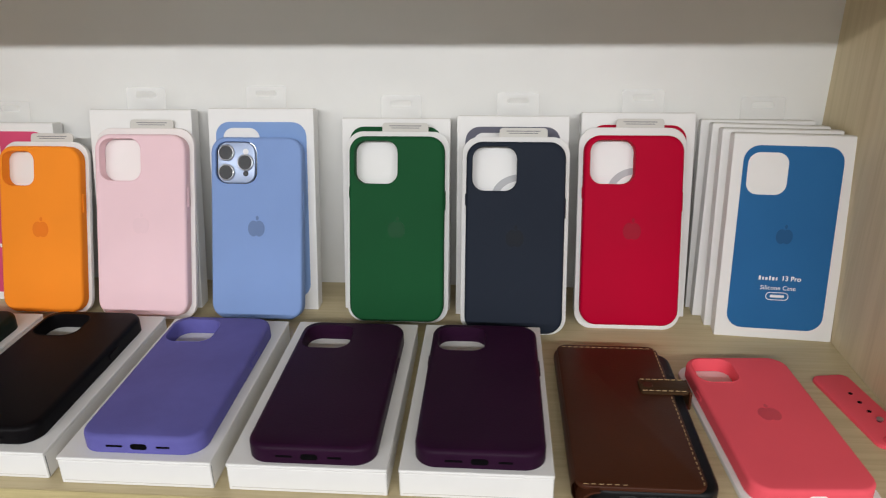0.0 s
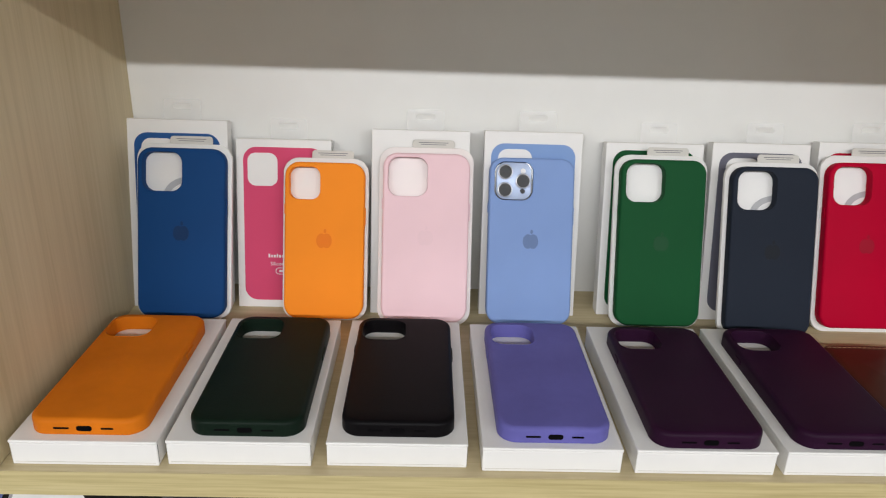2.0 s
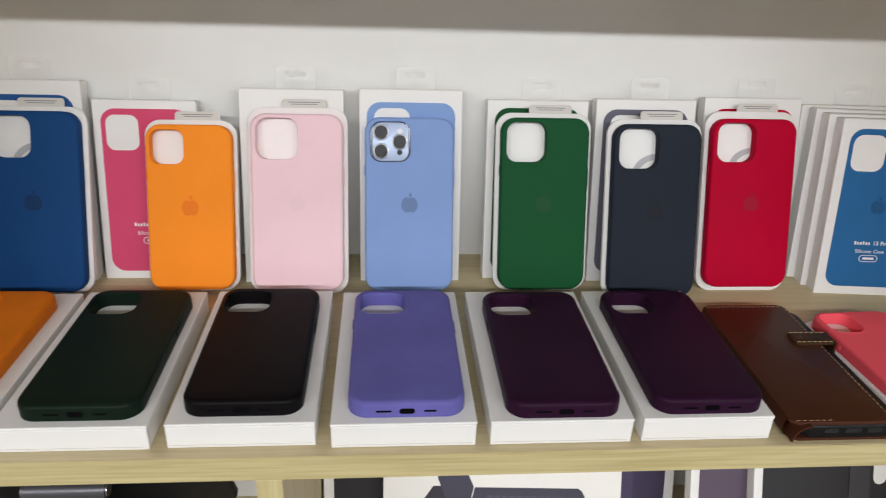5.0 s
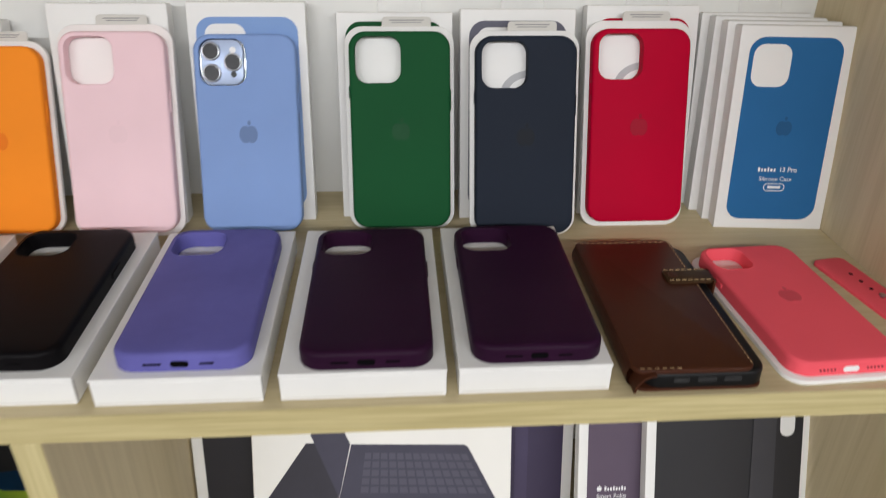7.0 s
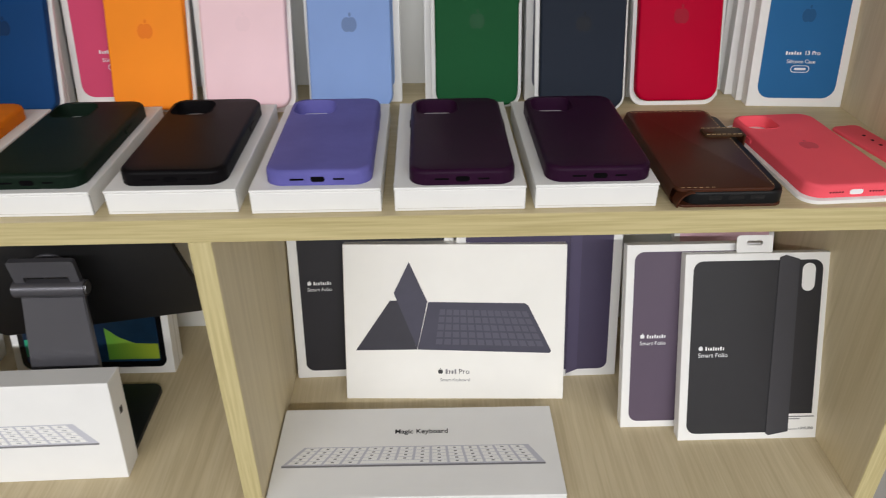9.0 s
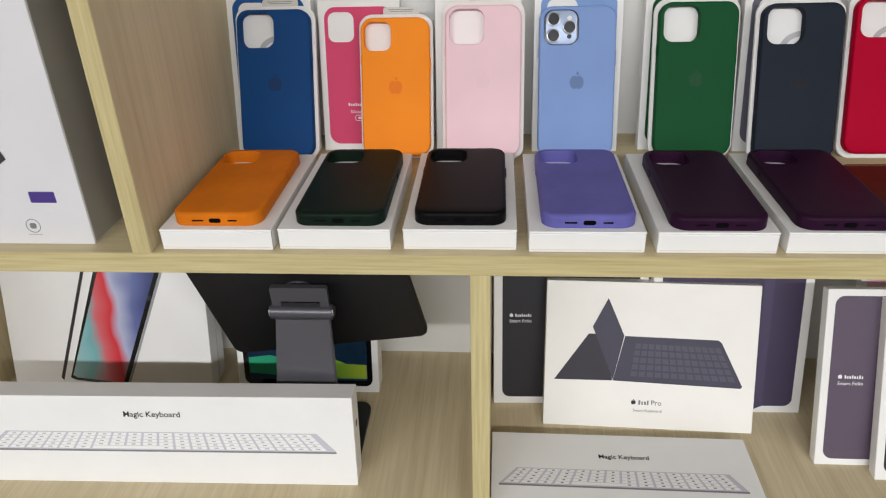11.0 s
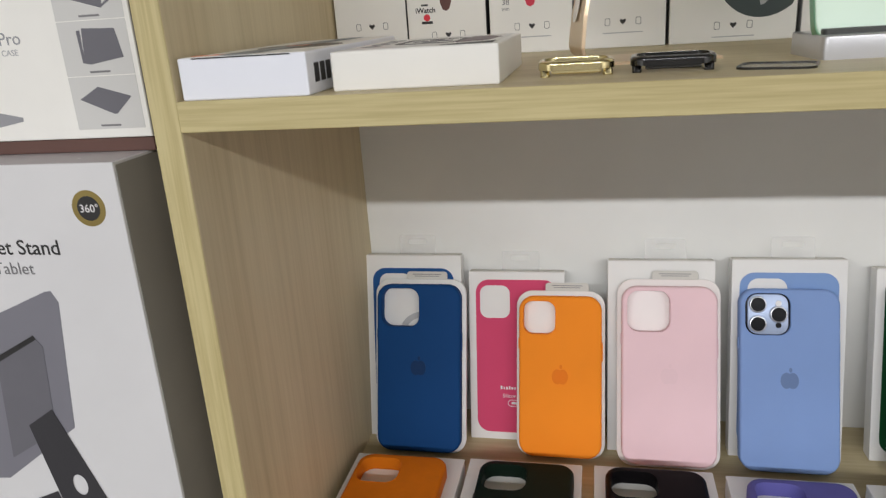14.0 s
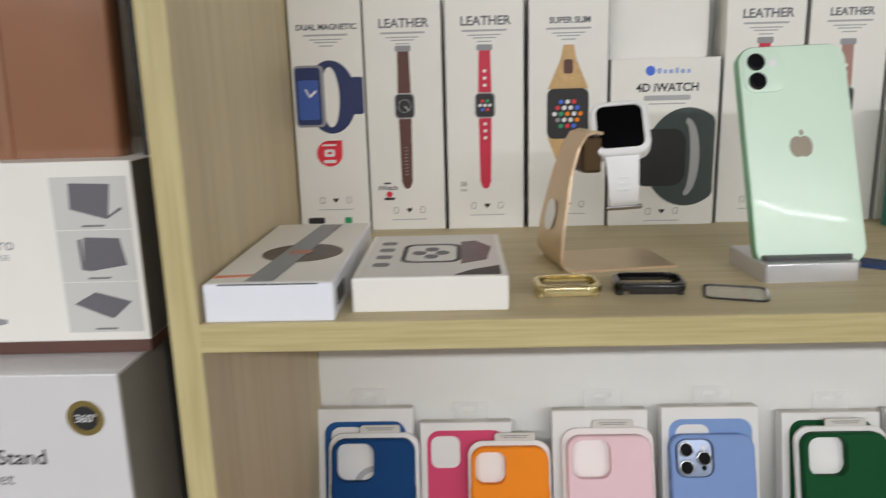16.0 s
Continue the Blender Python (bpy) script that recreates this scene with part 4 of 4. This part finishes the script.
SHEET = mottled("brown_wood_print", lin(150, 104, 76), 0.22, 0.12, 60, 0.05, coat=0.6, large=5)
bx = thing("laptop_sleeve", "glossy brown laptop sleeve wrapped in clear film", "laptop sleeve", pose(-0.212, 0.070, MID + 0.4502, 90 - 3, 0, 0.5))
part("sleeve_body", block(-0.145, 0.145, 0, 0.235, -0.022, 0, 0.004, 3), SHEET, bx, smooth=True)
for fx in (-0.09, -0.035, 0.034, 0.047, 0.075):
    part("film_fold", slab(0.006, 0.228, 0.002, 0, 0.0012, 0.0009, 3, 3, fx, 0.117), SHEET, bx, smooth=True)
# black block added to fill the dark gap left of the divider
dk = retail_box("gap_block", "tall slim black block filling the dark gap beside the divider", "box", pose(-0.0410, 0.080, MID, 90, 0, 0), 0.030, 0.70, 0.215, mottled("gap_black", lin(20, 19, 19), 0.6, 0.05), DARKHOLE)

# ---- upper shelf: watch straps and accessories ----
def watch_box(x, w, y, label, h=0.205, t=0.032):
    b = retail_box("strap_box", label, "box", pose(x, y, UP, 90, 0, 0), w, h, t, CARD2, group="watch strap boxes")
    part("dark_side", block(w / 2, w / 2 + 0.0003, 0.001, h - 0.001, -t + 0.001, -0.0005, 0), INK, b)
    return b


def box_icons(b, y=0.020):
    for k, ix in enumerate((-0.011, 0.001, 0.013)):
        if k == 1:
            flat_shape("heart_print", [(ix, y - 0.0024), (ix + 0.0026, y + 0.0006), (ix + 0.0018, y + 0.0021), (ix, y + 0.0012), (ix - 0.0018, y + 0.0021), (ix - 0.0026, y + 0.0006)], 0, INK, b)
        else:
            part("icon_print", pierced(rrect(0.0042, 0.0058, 0.001, 2, ix, y), rrect(0.0034, 0.005, 0.0008, 2, ix, y), 0, 0.0002), GREYINK, b)
    bars("fine_print", [(0.001, y - 0.0085, 0.031, 0.0007)], 0, PALEINK, b)


def box_title(b, words, y=0.176, size=0.0085):
    lettering("title", words, size, 0.001, y, 0.0002, ASH, b, bold=0.0002)
    bars("fine_print", [(0, y - 0.0045, 0.038, 0.0016), (0, y - 0.0082, 0.028, 0.0010), (0, y - 0.0105, 0.020, 0.0010), (0, y - 0.0135, 0.012, 0.0010)], 0, PALEINK, b)


def strap_picture(b, colour, y, detail, top=True):
    """A printed watch with straight bands above and below."""
    y += 0.006
    flat_shape("band_print", [(-0.0058, y + 0.011), (0.0058, y + 0.011), (0.0050, y + 0.046), (-0.0050, y + 0.046)], 0, colour, b)
    flat_shape("buckle_print", rrect(0.0135, 0.0050, 0.001, 2, 0, y + 0.0485), 0, SILVERPRINT, b)
    flat_shape("band_print", [(-0.0056, y - 0.011), (0.0056, y - 0.011), (0.0048, y - 0.066), (0.0028, y - 0.0715), (0, y - 0.073), (-0.0028, y - 0.0715), (-0.0048, y - 0.066)], 0, colour, b)
    w = flat_shape("watch_print", rrect(0.0175, 0.0215, 0.004, 5, 0, y), 0.0002, SILVERPRINT, b)
    flat_shape("screen_print", rrect(0.0155, 0.0195, 0.0032, 5, 0, y), 0.0004, INK, w)
    if detail == "dots":
        for k, mt in enumerate((WHITEINK, GREENINK, REDINK, WHITEINK, BLUEINK, REDINK, WHITEINK)):
            a = radians(60 * k)
            flat_shape("app_dot", disc(0.0015, 8, 0.0042 * math.cos(a) * (k < 6), y + 0.0042 * math.sin(a) * (k < 6)), 0.0006, mt, w)
        for k in range(3):
            flat_shape("strap_dot", disc(0.0015, 10, 0, y - 0.016 - 0.006 * k), 0.0002, CARD2, b)
            flat_shape("strap_dot", disc(0.0015, 10, 0, y + 0.017 + 0.006 * k), 0.0002, CARD2, b)
    else:
        part("dial_print", pierced(disc(0.0058, 20, 0, y), disc(0.0052, 20, 0, y), 0.0006, 0.0007), SILVERPRINT, w)
        flat_shape("hand_print", [(-0.0004, y), (0.0004, y), (0.0036, y - 0.0034), (0.0030, y - 0.0040)], 0.0006, WHITEINK, w)
        bm = bmesh.new()
        for k in range(9):
            plate(rrect(0.0028, 0.0006, 0.0002, 1, 0, y - 0.036 - 0.003 * k), 0.0002, 0.0004, bm)
        part("stitch_print", bm, SILVERPRINT, b)


w1 = watch_box(0.0335, 0.063, 0.262, "white strap box with a blue loop watch strap picture")
box_title(w1, "DUAL MAGNETIC", size=0.0066)
part("loop_print", pierced(disc(0.030, 36, 0.002, 0.119, 0.75, 1.05), disc(0.024, 30, 0.0015, 0.119, 0.33, 1.08), 0, 0.0002), NAVYINK, w1)
flat_shape("clasp_print", rrect(0.010, 0.032, 0.002, 3, 0.0255, 0.120), 0.0001, NAVYINK, w1)
wp = flat_shape("watch_print", rrect(0.026, 0.053, 0.004, 5, -0.0165, 0.120), 0.0003, SILVERPRINT, w1)
flat_shape("screen_print", rrect(0.022, 0.049, 0.003, 5, -0.0175, 0.120), 0.0005, NAVYINK, wp)
flat_shape("dial_print", rrect(0.018, 0.034, 0.002, 5, -0.0175, 0.117), 0.0007, mottled("dial_blue_print", lin(60, 92, 170), 0.4, 0.1), wp)
flat_shape("hand_print", [(-0.0205, 0.126), (-0.0195, 0.127), (-0.0165, 0.121), (-0.0108, 0.126), (-0.0105, 0.1235), (-0.0165, 0.1185)], 0.0009, WHITEINK, wp)
rb = flat_shape("red_badge", [(p[0], p[1]) for p in disc(0.0115, 28, -0.002, 0.0700)][4:] + [(0.0095, 0.0700), (0.0095, 0.0815), (-0.002, 0.0815)], 0, REDINK, w1)
bars("badge_bar", [(-0.002, 0.0775, 0.012, 0.0016), (-0.002, 0.0630, 0.011, 0.0028)], 0.0002, WHITEINK, rb)
part("badge_mark", pierced(rrect(0.009, 0.0065, 0.0016, 3, -0.002, 0.0705), rrect(0.004, 0.0020, 0.0006, 2, -0.002, 0.0705), 0.0002, 0.0004), WHITEINK, rb)
box_icons(w1, 0.028)
bars("footer_bar", [(-0.0175, 0.0095, 0.015, 0.0055)], 0, INK, w1)
flat_shape("footer_mark", rrect(0.0065, 0.0055, 0.0008, 2, 0.0115, 0.0095), 0, GREENINK, w1)

w2 = watch_box(0.1000, 0.0665, 0.260, "white strap box with a brown leather watch strap picture")
box_title(w2, "LEATHER", size=0.0105)
strap_picture(w2, BROWNINK, 0.104, "dial")
lettering("series_print", "iWatch", 0.0058, -0.0175, 0.0365, 0.0002, INK, w2, bold=0.0001)
flat_shape("series_mark", disc(0.0028, 14, -0.0165, 0.0325), 0, REDINK, w2)
bars("series_bar", [(-0.0165, 0.0285, 0.0095, 0.0022), (-0.018, 0.0425, 0.006, 0.0014)], 0, INK, w2)
box_icons(w2, 0.018)

w3 = watch_box(0.1700, 0.0670, 0.258, "white strap box with a red rubber watch strap picture")
box_title(w3, "LEATHER", size=0.0105)
strap_picture(w3, mottled("crimson_print", lin(206, 40, 70), 0.45, 0.05), 0.103, "dots")
lettering("size_print", "38", 0.0062, -0.020, 0.0385, 0.0002, GREYINK, w3)
lettering("size_print", "mm", 0.0042, -0.020, 0.0340, 0.0002, GREYINK, w3)
box_icons(w3, 0.021)

w4 = watch_box(0.2420, 0.0680, 0.260, "white strap box with a gold link watch strap picture")
box_title(w4, "SUPER SLIM", size=0.0070)
flat_shape("band_print", [(-0.0175, 0.121), (0.0175, 0.121), (0.0065, 0.147), (0.0045, 0.158), (-0.0045, 0.158), (-0.0065, 0.147)], 0, mottled("gold_print", lin(206, 170, 116), 0.4, 0.12, large=120), w4)
flat_shape("buckle_print", rrect(0.008, 0.012, 0.002, 3, 0, 0.140), 0.0002, BROWNINK, w4)
flat_shape("band_print", [(-0.0175, 0.080), (0.0175, 0.080), (0.0065, 0.052), (-0.0065, 0.052)], 0, mottled("gold_print_low", lin(206, 170, 116), 0.4, 0.12, large=120), w4)
wq = flat_shape("watch_print", rrect(0.036, 0.043, 0.006, 6, 0, 0.100), 0.0002, INK, w4)
rnd = random.Random(7)
for r in range(5):
    for c in range(5):
        px, py = -0.0115 + c * 0.0056 + (r % 2) * 0.0028, 0.0895 + r * 0.0052
        if abs(px) < 0.0135 and (px / 0.014) ** 2 + ((py - 0.100) / 0.015) ** 2 < 1:
            flat_shape("app_dot", disc(0.0020, 10, px, py), 0.0004, rnd.choice((WHITEINK, REDINK, GREENINK, BLUEINK, ORANGE, SILVERPRINT)), wq)
box_icons(w4, 0.020)

w5 = watch_box(0.3250, 0.0930, 0.258, "white box with a round dark watch case picture", h=0.145, t=0.021)
flat_shape("brand_dot", disc(0.0042, 20, -0.013, 0.1345), 0, BLUEINK, w5)
name_bars("brand_bar", -0.0080, 0.1342, 0.030, 0.0046, 0, mottled("pale_blue_ink", lin(150, 170, 220), 0.5), w5, 6)
lettering("title", "4D iWATCH", 0.0098, 0.002, 0.1170, 0.0002, INK, w5, bold=0.0002)
bars("fine_print", [(0.002, 0.1115, 0.040, 0.0042), (0.002, 0.1065, 0.032, 0.0010)], 0, PALEINK, w5)
ring_ = flat_shape("round_print", [(min(x, 0.0445), y) for x, y in disc(0.043, 40, 0.021, 0.060, 0.86, 1.0)], 0, mottled("dark_green_grey_print", lin(66, 76, 76), 0.4, 0.08), w5)
flat_shape("case_print", rrect(0.046, 0.050, 0.012, 6, -0.003, 0.060), 0.0002, INK, ring_)
flat_shape("rim_print", [(0.020 + 0.012 * math.sin(a), 0.060 + 0.034 * -math.cos(a)) for a in [math.pi * k / 14 for k in range(15)]] + [(0.019 + 0.005 * math.sin(a), 0.060 + 0.030 * math.cos(a)) for a in [math.pi * k / 14 for k in range(15)]], 0.0004, PALEINK, ring_)
box_icons(w5, 0.0125)
wbk = watch_box(0.3230, 0.088, 0.2805, "tall plain white strap box behind another box", h=0.200, t=0.021)
w6 = watch_box(0.4090, 0.0665, 0.262, "white strap box with a red strap picture")
box_title(w6, "LEATHER", size=0.0105)
strap_picture(w6, mottled("scarlet_print", lin(204, 44, 74), 0.45, 0.05), 0.103, "dots")
box_icons(w6, 0.021)
w7 = watch_box(0.4790, 0.0660, 0.262, "white strap box with a rose brown strap picture")
box_title(w7, "LEATHER", size=0.0090)
strap_picture(w7, mottled("rose_brown_print", lin(170, 128, 118), 0.45, 0.05), 0.100, "dots")
lettering("size_print", "42", 0.0062, -0.020, 0.0385, 0.0002, GREYINK, w7)
box_icons(w7, 0.021)
w8 = watch_box(0.5490, 0.0660, 0.262, "plain white strap box")
tg = retail_box("teal_box", "dark teal green carton beside the strap boxes", "box", pose(0.5340, 0.215, UP, 90, 0, 0), 0.050, 0.105, 0.024, mottled("teal_card", lin(22, 112, 104), 0.45, 0.06))

# boxes lying flat near the front
l1 = thing("strap_box", "white strap box lying flat with a round grey picture", "box", pose(0.0395, 0.001, UP, 0, 0, 0), "watch strap boxes")
part("carton", block(-0.0365, 0.0365, 0, 0.178, 0, 0.0222, 0.0009), mottled("cool_white_card", lin(236, 238, 246), 0.4, 0.02), l1)
flat_shape("top_print", rrect(0.0705, 0.174, 0.001, 2, 0, 0.089), 0.0222, CARD2, l1)
dl = flat_shape("round_print", disc(0.026, 36, 0.004, 0.075, 1.0, 1.0), 0.0224, mottled("taupe_print", lin(92, 84, 78), 0.4, 0.15, large=60), l1)
flat_shape("strap_print", [(-0.014, 0.004), (0.002, 0.004), (0.015, 0.170), (-0.001, 0.170)], 0.0227, mottled("grey_strap_print", lin(140, 146, 152), 0.4, 0.06), l1)
flat_shape("mark_print", rrect(0.014, 0.010, 0.002, 3, 0.003, 0.075), 0.0229, mottled("rust_print", lin(176, 116, 96), 0.4), l1)
flat_shape("stripe_print", [(-0.035, 0.013), (-0.008, 0.017), (-0.008, 0.021), (-0.035, 0.018)], 0.0224, mottled("orange_print", lin(226, 130, 90), 0.4), l1)
part("front_rule", block(-0.028, 0.028, -0.0003, 0, 0.0215, 0.0222, 0), INK, l1)
for k in range(3):
    part("side_print", block(0.0365, 0.0368, 0.010 + 0.009 * k, 0.0165 + 0.009 * k, 0.006, 0.016, 0), INK, l1)
l2 = thing("strap_box", "white strap box lying flat with a watch picture", "box", pose(0.1290, 0.015, UP, 0, 0, 0), "watch strap boxes")
part("carton", block(-0.0450, 0.0450, 0, 0.118, 0, 0.0205, 0.0009), CARD2, l2)
flat_shape("top_print", rrect(0.083, 0.115, 0.001, 2, 0, 0.059), 0.0205, mottled("pale_grey_card", lin(222, 220, 216), 0.35, 0.03), l2)
part("watch_print", pierced(rrect(0.038, 0.052, 0.009, 6, -0.001, 0.060), rrect(0.032, 0.046, 0.007, 6, -0.001, 0.060), 0.0207, 0.0209), CHARCOAL, l2)
for qx, qy in ((-0.009, 0.060), (0.006, 0.060), (-0.001, 0.070), (-0.001, 0.050)):
    flat_shape("dial_print", disc(0.0046, 16, qx, qy, 1.0, 1.2), 0.0207, ASH, l2)
flat_shape("strap_print", [(0.018, 0.030), (0.034, 0.040), (0.038, 0.075), (0.028, 0.095), (0.018, 0.092)], 0.0207, mottled("mauve_print", lin(96, 72, 80), 0.4, 0.2, large=80), l2)
flat_shape("corner_print", [(0.014, 0.003), (0.041, 0.003), (0.041, 0.024), (0.024, 0.014)], 0.0208, INK, l2)
bars("side_icons", [(-0.031, 0.030 + 0.020 * k, 0.010, 0.009) for k in range(4)], 0.0207, GREYINK, l2)

SCREENOFF = mottled("dark_screen", lin(6, 6, 8), 0.5, 0.05, 500, 0.0)
SCREENOFF.node_tree.nodes["Principled BSDF"].inputs["Specular IOR Level"].default_value = 0.05

# gold stand with the white watch
gs = thing("watch_stand", "bent champagne gold metal stand for a watch", "watch stand", pose(0.2145, 0.092, UP, 0, 0, 9))
prof = [(0.082, 0.0008), (0.030, 0.0008)]
prof += [(0.010 - 0.010 * math.sin(a), 0.0108 - 0.010 * math.cos(a)) for a in [radians(15 * k) for k in range(7)]]
prof += [(0.002, 0.030), (0.009, 0.066), (0.015, 0.084), (0.020, 0.0920), (0.026, 0.0938), (0.031, 0.0925)]
bm = bmesh.new()
rows_ = []
for k, (x, z) in enumerate(prof):
    p, q = Vector(prof[max(k - 1, 0)]), Vector(prof[min(k + 1, len(prof) - 1)])
    nrm = Vector((-(q - p).y, (q - p).x)).normalized() * 0.0011
    lift = min(max((z - 0.02) / 0.06, 0), 1)
    y0, y1 = 0.0 + 0.011 * lift, 0.060 - 0.014 * lift
    rows_.append([bm.verts.new((x + sx * nrm.x, y, max(z + sx * nrm.y, 0))) for sx, y in ((1, y0), (1, y1), (-1, y1), (-1, y0))])
for a, b in zip(rows_, rows_[1:]):
    bridge(bm, a, b)
bm.faces.new(rows_[0]), bm.faces.new(rows_[-1])
part("bent_sheet", bm, GOLDMETAL, gs, smooth=True)
part("cable_slot", plate(rrect(0.022, 0.020, 0.009, 6), 0, 0.0003), CARD2, gs, m=pose(0.0013, 0.032, 0.036, 0, -79, 0) @ pose(0, 0, 0.0002))
# paler gold strip paints the highlight along the sheet's front edge
LITGOLD = mottled("lit_gold_edge", lin(246, 226, 196), 0.3, 0.03, 900, 0.02, metal=0.5)
bm = bmesh.new()
for (xa, za), (xb, zb) in zip(prof, prof[1:]):
    quad = []
    for x, z in ((xa, za), (xb, zb)):
        yy = 0.011 * min(max((z - 0.02) / 0.06, 0), 1) - 0.0004
        quad += [(x - 0.0009, yy, z), (x + 0.0009, yy, z)]
    quad = [quad[0], quad[1], quad[3], quad[2]]
    if abs(xa - xb) > abs(za - zb):
        quad = [(xa, quad[0][1], za - 0.0007), (xa, quad[0][1], za + 0.0009), (xb, quad[2][1], zb + 0.0009), (xb, quad[2][1], zb - 0.0007)]
    bm.faces.new([bm.verts.new(p) for p in quad])
bmesh.ops.solidify(bm, geom=bm.faces[:], thickness=0.0004)
part("lit_edge", bm, LITGOLD, gs, "pale strip painting the highlight on the sheet's edge")
part("cradle", block(0.0185, 0.032, 0.014, 0.044, 0.066, 0.0900, 0.002), mottled("dark_bronze", lin(86, 66, 42), 0.35, 0.05, metal=0.6), gs, "dark bronze cradle block")
wt = thing("watch", "white cased smart watch with a white rubber strap", "watch", pose(0.2575, 0.122, UP + 0.0940, 90 - 34, 0, -10) @ pose(0, 0, 0, 0, 0, 5) @ Matrix.Scale(0.92, 4))
part("bumper", pierced(None, rrect(0.0335, 0.036, 0.006, 6), -0.006, 0.0055, rim=0.0008, bev=0.003, size=(0.0430, 0.0455, 0.0105)), WHITERUBBER, wt, "white bumper case", smooth=True)
part("screen", slab(0.0345, 0.037, 0.0065, -0.005, 0.0048, 0.0012, 6, 3), SCREENOFF, wt, "switched-off black screen", smooth=True)
bm = bmesh.new()
path = [(-0.0195, 0.001), (-0.026, -0.0005), (-0.035, -0.005), (-0.044, -0.012), (-0.050, -0.021), (-0.051, -0.029), (-0.047, -0.036), (-0.038, -0.041)]
rows_ = []
for k, (y, z) in enumerate(path):
    hw = 0.0125 - 0.0006 * min(k, 4)
    rows_.append([bm.verts.new((sx * hw, y, z + dz)) for sx, dz in ((-1, 0.001), (1, 0.001), (1, -0.0012), (-1, -0.0012))])
for a, b in zip(rows_, rows_[1:]):
    bridge(bm, a, b)
bm.faces.new(rows_[0]), bm.faces.new(rows_[-1])
stp = part("strap", bm, WHITERUBBER, wt, "white rubber strap", smooth=True)
for k in range(3):
    part("strap_slit", slab(0.008, 0.0016, 0.0007, 0, 0.0008, 0.0003, 3, 2), WHITERUBBER, stp, m=pose(0, -0.037 - 0.0036 * k, -0.0055 - 0.0025 * k, 38, 0, 0))
part("buckle", slab(0.027, 0.004, 0.0018, -0.001, 0.001, 0.0006, 4, 3), STEEL, wt, m=pose(0, -0.0515, -0.027, 80, 0, 0), smooth=True)


def bumper(x, y, yaw, material, label, w=0.040, d=0.030, h=0.0085):
    """An open watch bumper frame lying on the shelf."""
    b = thing("watch_bumper", label, "watch bumper", pose(x, y, UP, 0, 0, yaw), "watch bumpers")
    part("rim", pierced(None, rrect(w - 0.007, d - 0.007, 0.0065, 6), h * 0.45, h, rim=0.0006, bev=0.0018, size=(w, d, 0.009)), material, b, smooth=True)
    for sx in (-1, 1):
        part("foot", slab(0.005, d * 0.62, 0.002, 0, h * 0.5, 0.0008, 4, 2, sx * (w / 2 - 0.0035), 0), material, b, smooth=True)
    part("front_bar", block(-w * 0.32, w * 0.32, -d / 2 + 0.0006, -d / 2 + 0.003, h * 0.22, h * 0.5, 0.0006), material, b)
    return b


bumper(0.2115, 0.047, 2, GOLDGLOSS, "polished gold watch bumper frame on the shelf")
bumper(0.2615, 0.049, -3, BLACKGLOSS, "glossy black watch bumper frame on the shelf", w=0.043)
gp = thing("screen_protector", "black edged glass screen protector lying on the shelf", "screen protector", pose(0.3120, 0.040, UP, 0, 0, -18))
part("edge", pierced(rrect(0.037, 0.031, 0.006, 6), rrect(0.034, 0.028, 0.005, 6), 0, 0.0012), BLACKGLOSS, gp)
part("glass", plate(rrect(0.034, 0.028, 0.005, 6), 0.0002, 0.0008), FILM, gp)

# charging dock with the mint green phone
dc = thing("phone_dock", "silver metal phone dock with a dark insert", "phone dock", pose(0.3685, 0.062, UP, 0, 0, 3))
part("body", slab(0.062, 0.056, 0.004, 0, 0.0125, 0.0012, 5, 3, 0, 0.028), mottled("satin_silver", lin(206, 206, 208), 0.3, 0.03, 800, 0.1, metal=0.7), dc, smooth=True)
part("insert", slab(0.058, 0.020, 0.003, 0.0125, 0.0155, 0.0008, 4, 2, 0, 0.016), mottled("dark_insert", lin(70, 72, 70), 0.4, 0.05), dc)
mp = thing("phone", "mint green glass phone standing on a dock", "phone", pose(0.3720, 0.0705, UP + 0.0085, 90 - 19, 0, 1) @ pose(0, 0, 0, 0, 0, 1.5))
part("frame", slab(0.0715, 0.1467, 0.0115, -0.0072, -0.0004, 0.0012, 8, 3, 0, 0.0734), mottled("mint_metal", lin(140, 190, 160), 0.3, 0.03, metal=0.6), mp, smooth=True)
part("back_glass", slab(0.0700, 0.1452, 0.0108, -0.0006, 0.0004, 0.0007, 8, 3, 0, 0.0734), MINT, mp, "mint green glass back", smooth=True)
part("camera_plate", slab(0.027, 0.028, 0.007, 0.0004, 0.0014, 0.0006, 6, 3, -0.0195, 0.129), MINT, mp, smooth=True)
for ly in (0.1355, 0.1225):
    ln = part("camera_lens", slab(0.0115, 0.0115, 0.00575, 0.0014, 0.0030, 0.0006, 6, 3, -0.0245, ly), SHELL, mp, smooth=True)
    part("lens_glass", plate(disc(0.0046, 20, -0.0245, ly), 0.0030, 0.0032), LENS, ln)
part("flash", plate(disc(0.0026, 14, -0.0135, 0.1345), 0.0014, 0.0016), WHITEINK, mp)
emblem(0, 0.0785, 0.0165, 0.0004, mottled("pewter_mark", lin(150, 140, 124), 0.3, 0.03, metal=0.4), mp)
ls = thing("watch_strap", "navy blue fabric watch strap lying on the shelf", "watch strap", pose(0.4280, 0.100, UP, 0, 0, -38))
part("band", slab(0.062, 0.021, 0.004, 0, 0.0026, 0.001, 4, 2, 0.012, 0), mottled("navy_fabric", lin(40, 62, 104), 0.7, 0.1, 900, 0.4), ls, smooth=True)
part("buckle", block(-0.014, -0.010, -0.011, 0.011, 0.0, 0.004, 0.0008), STEEL, ls)
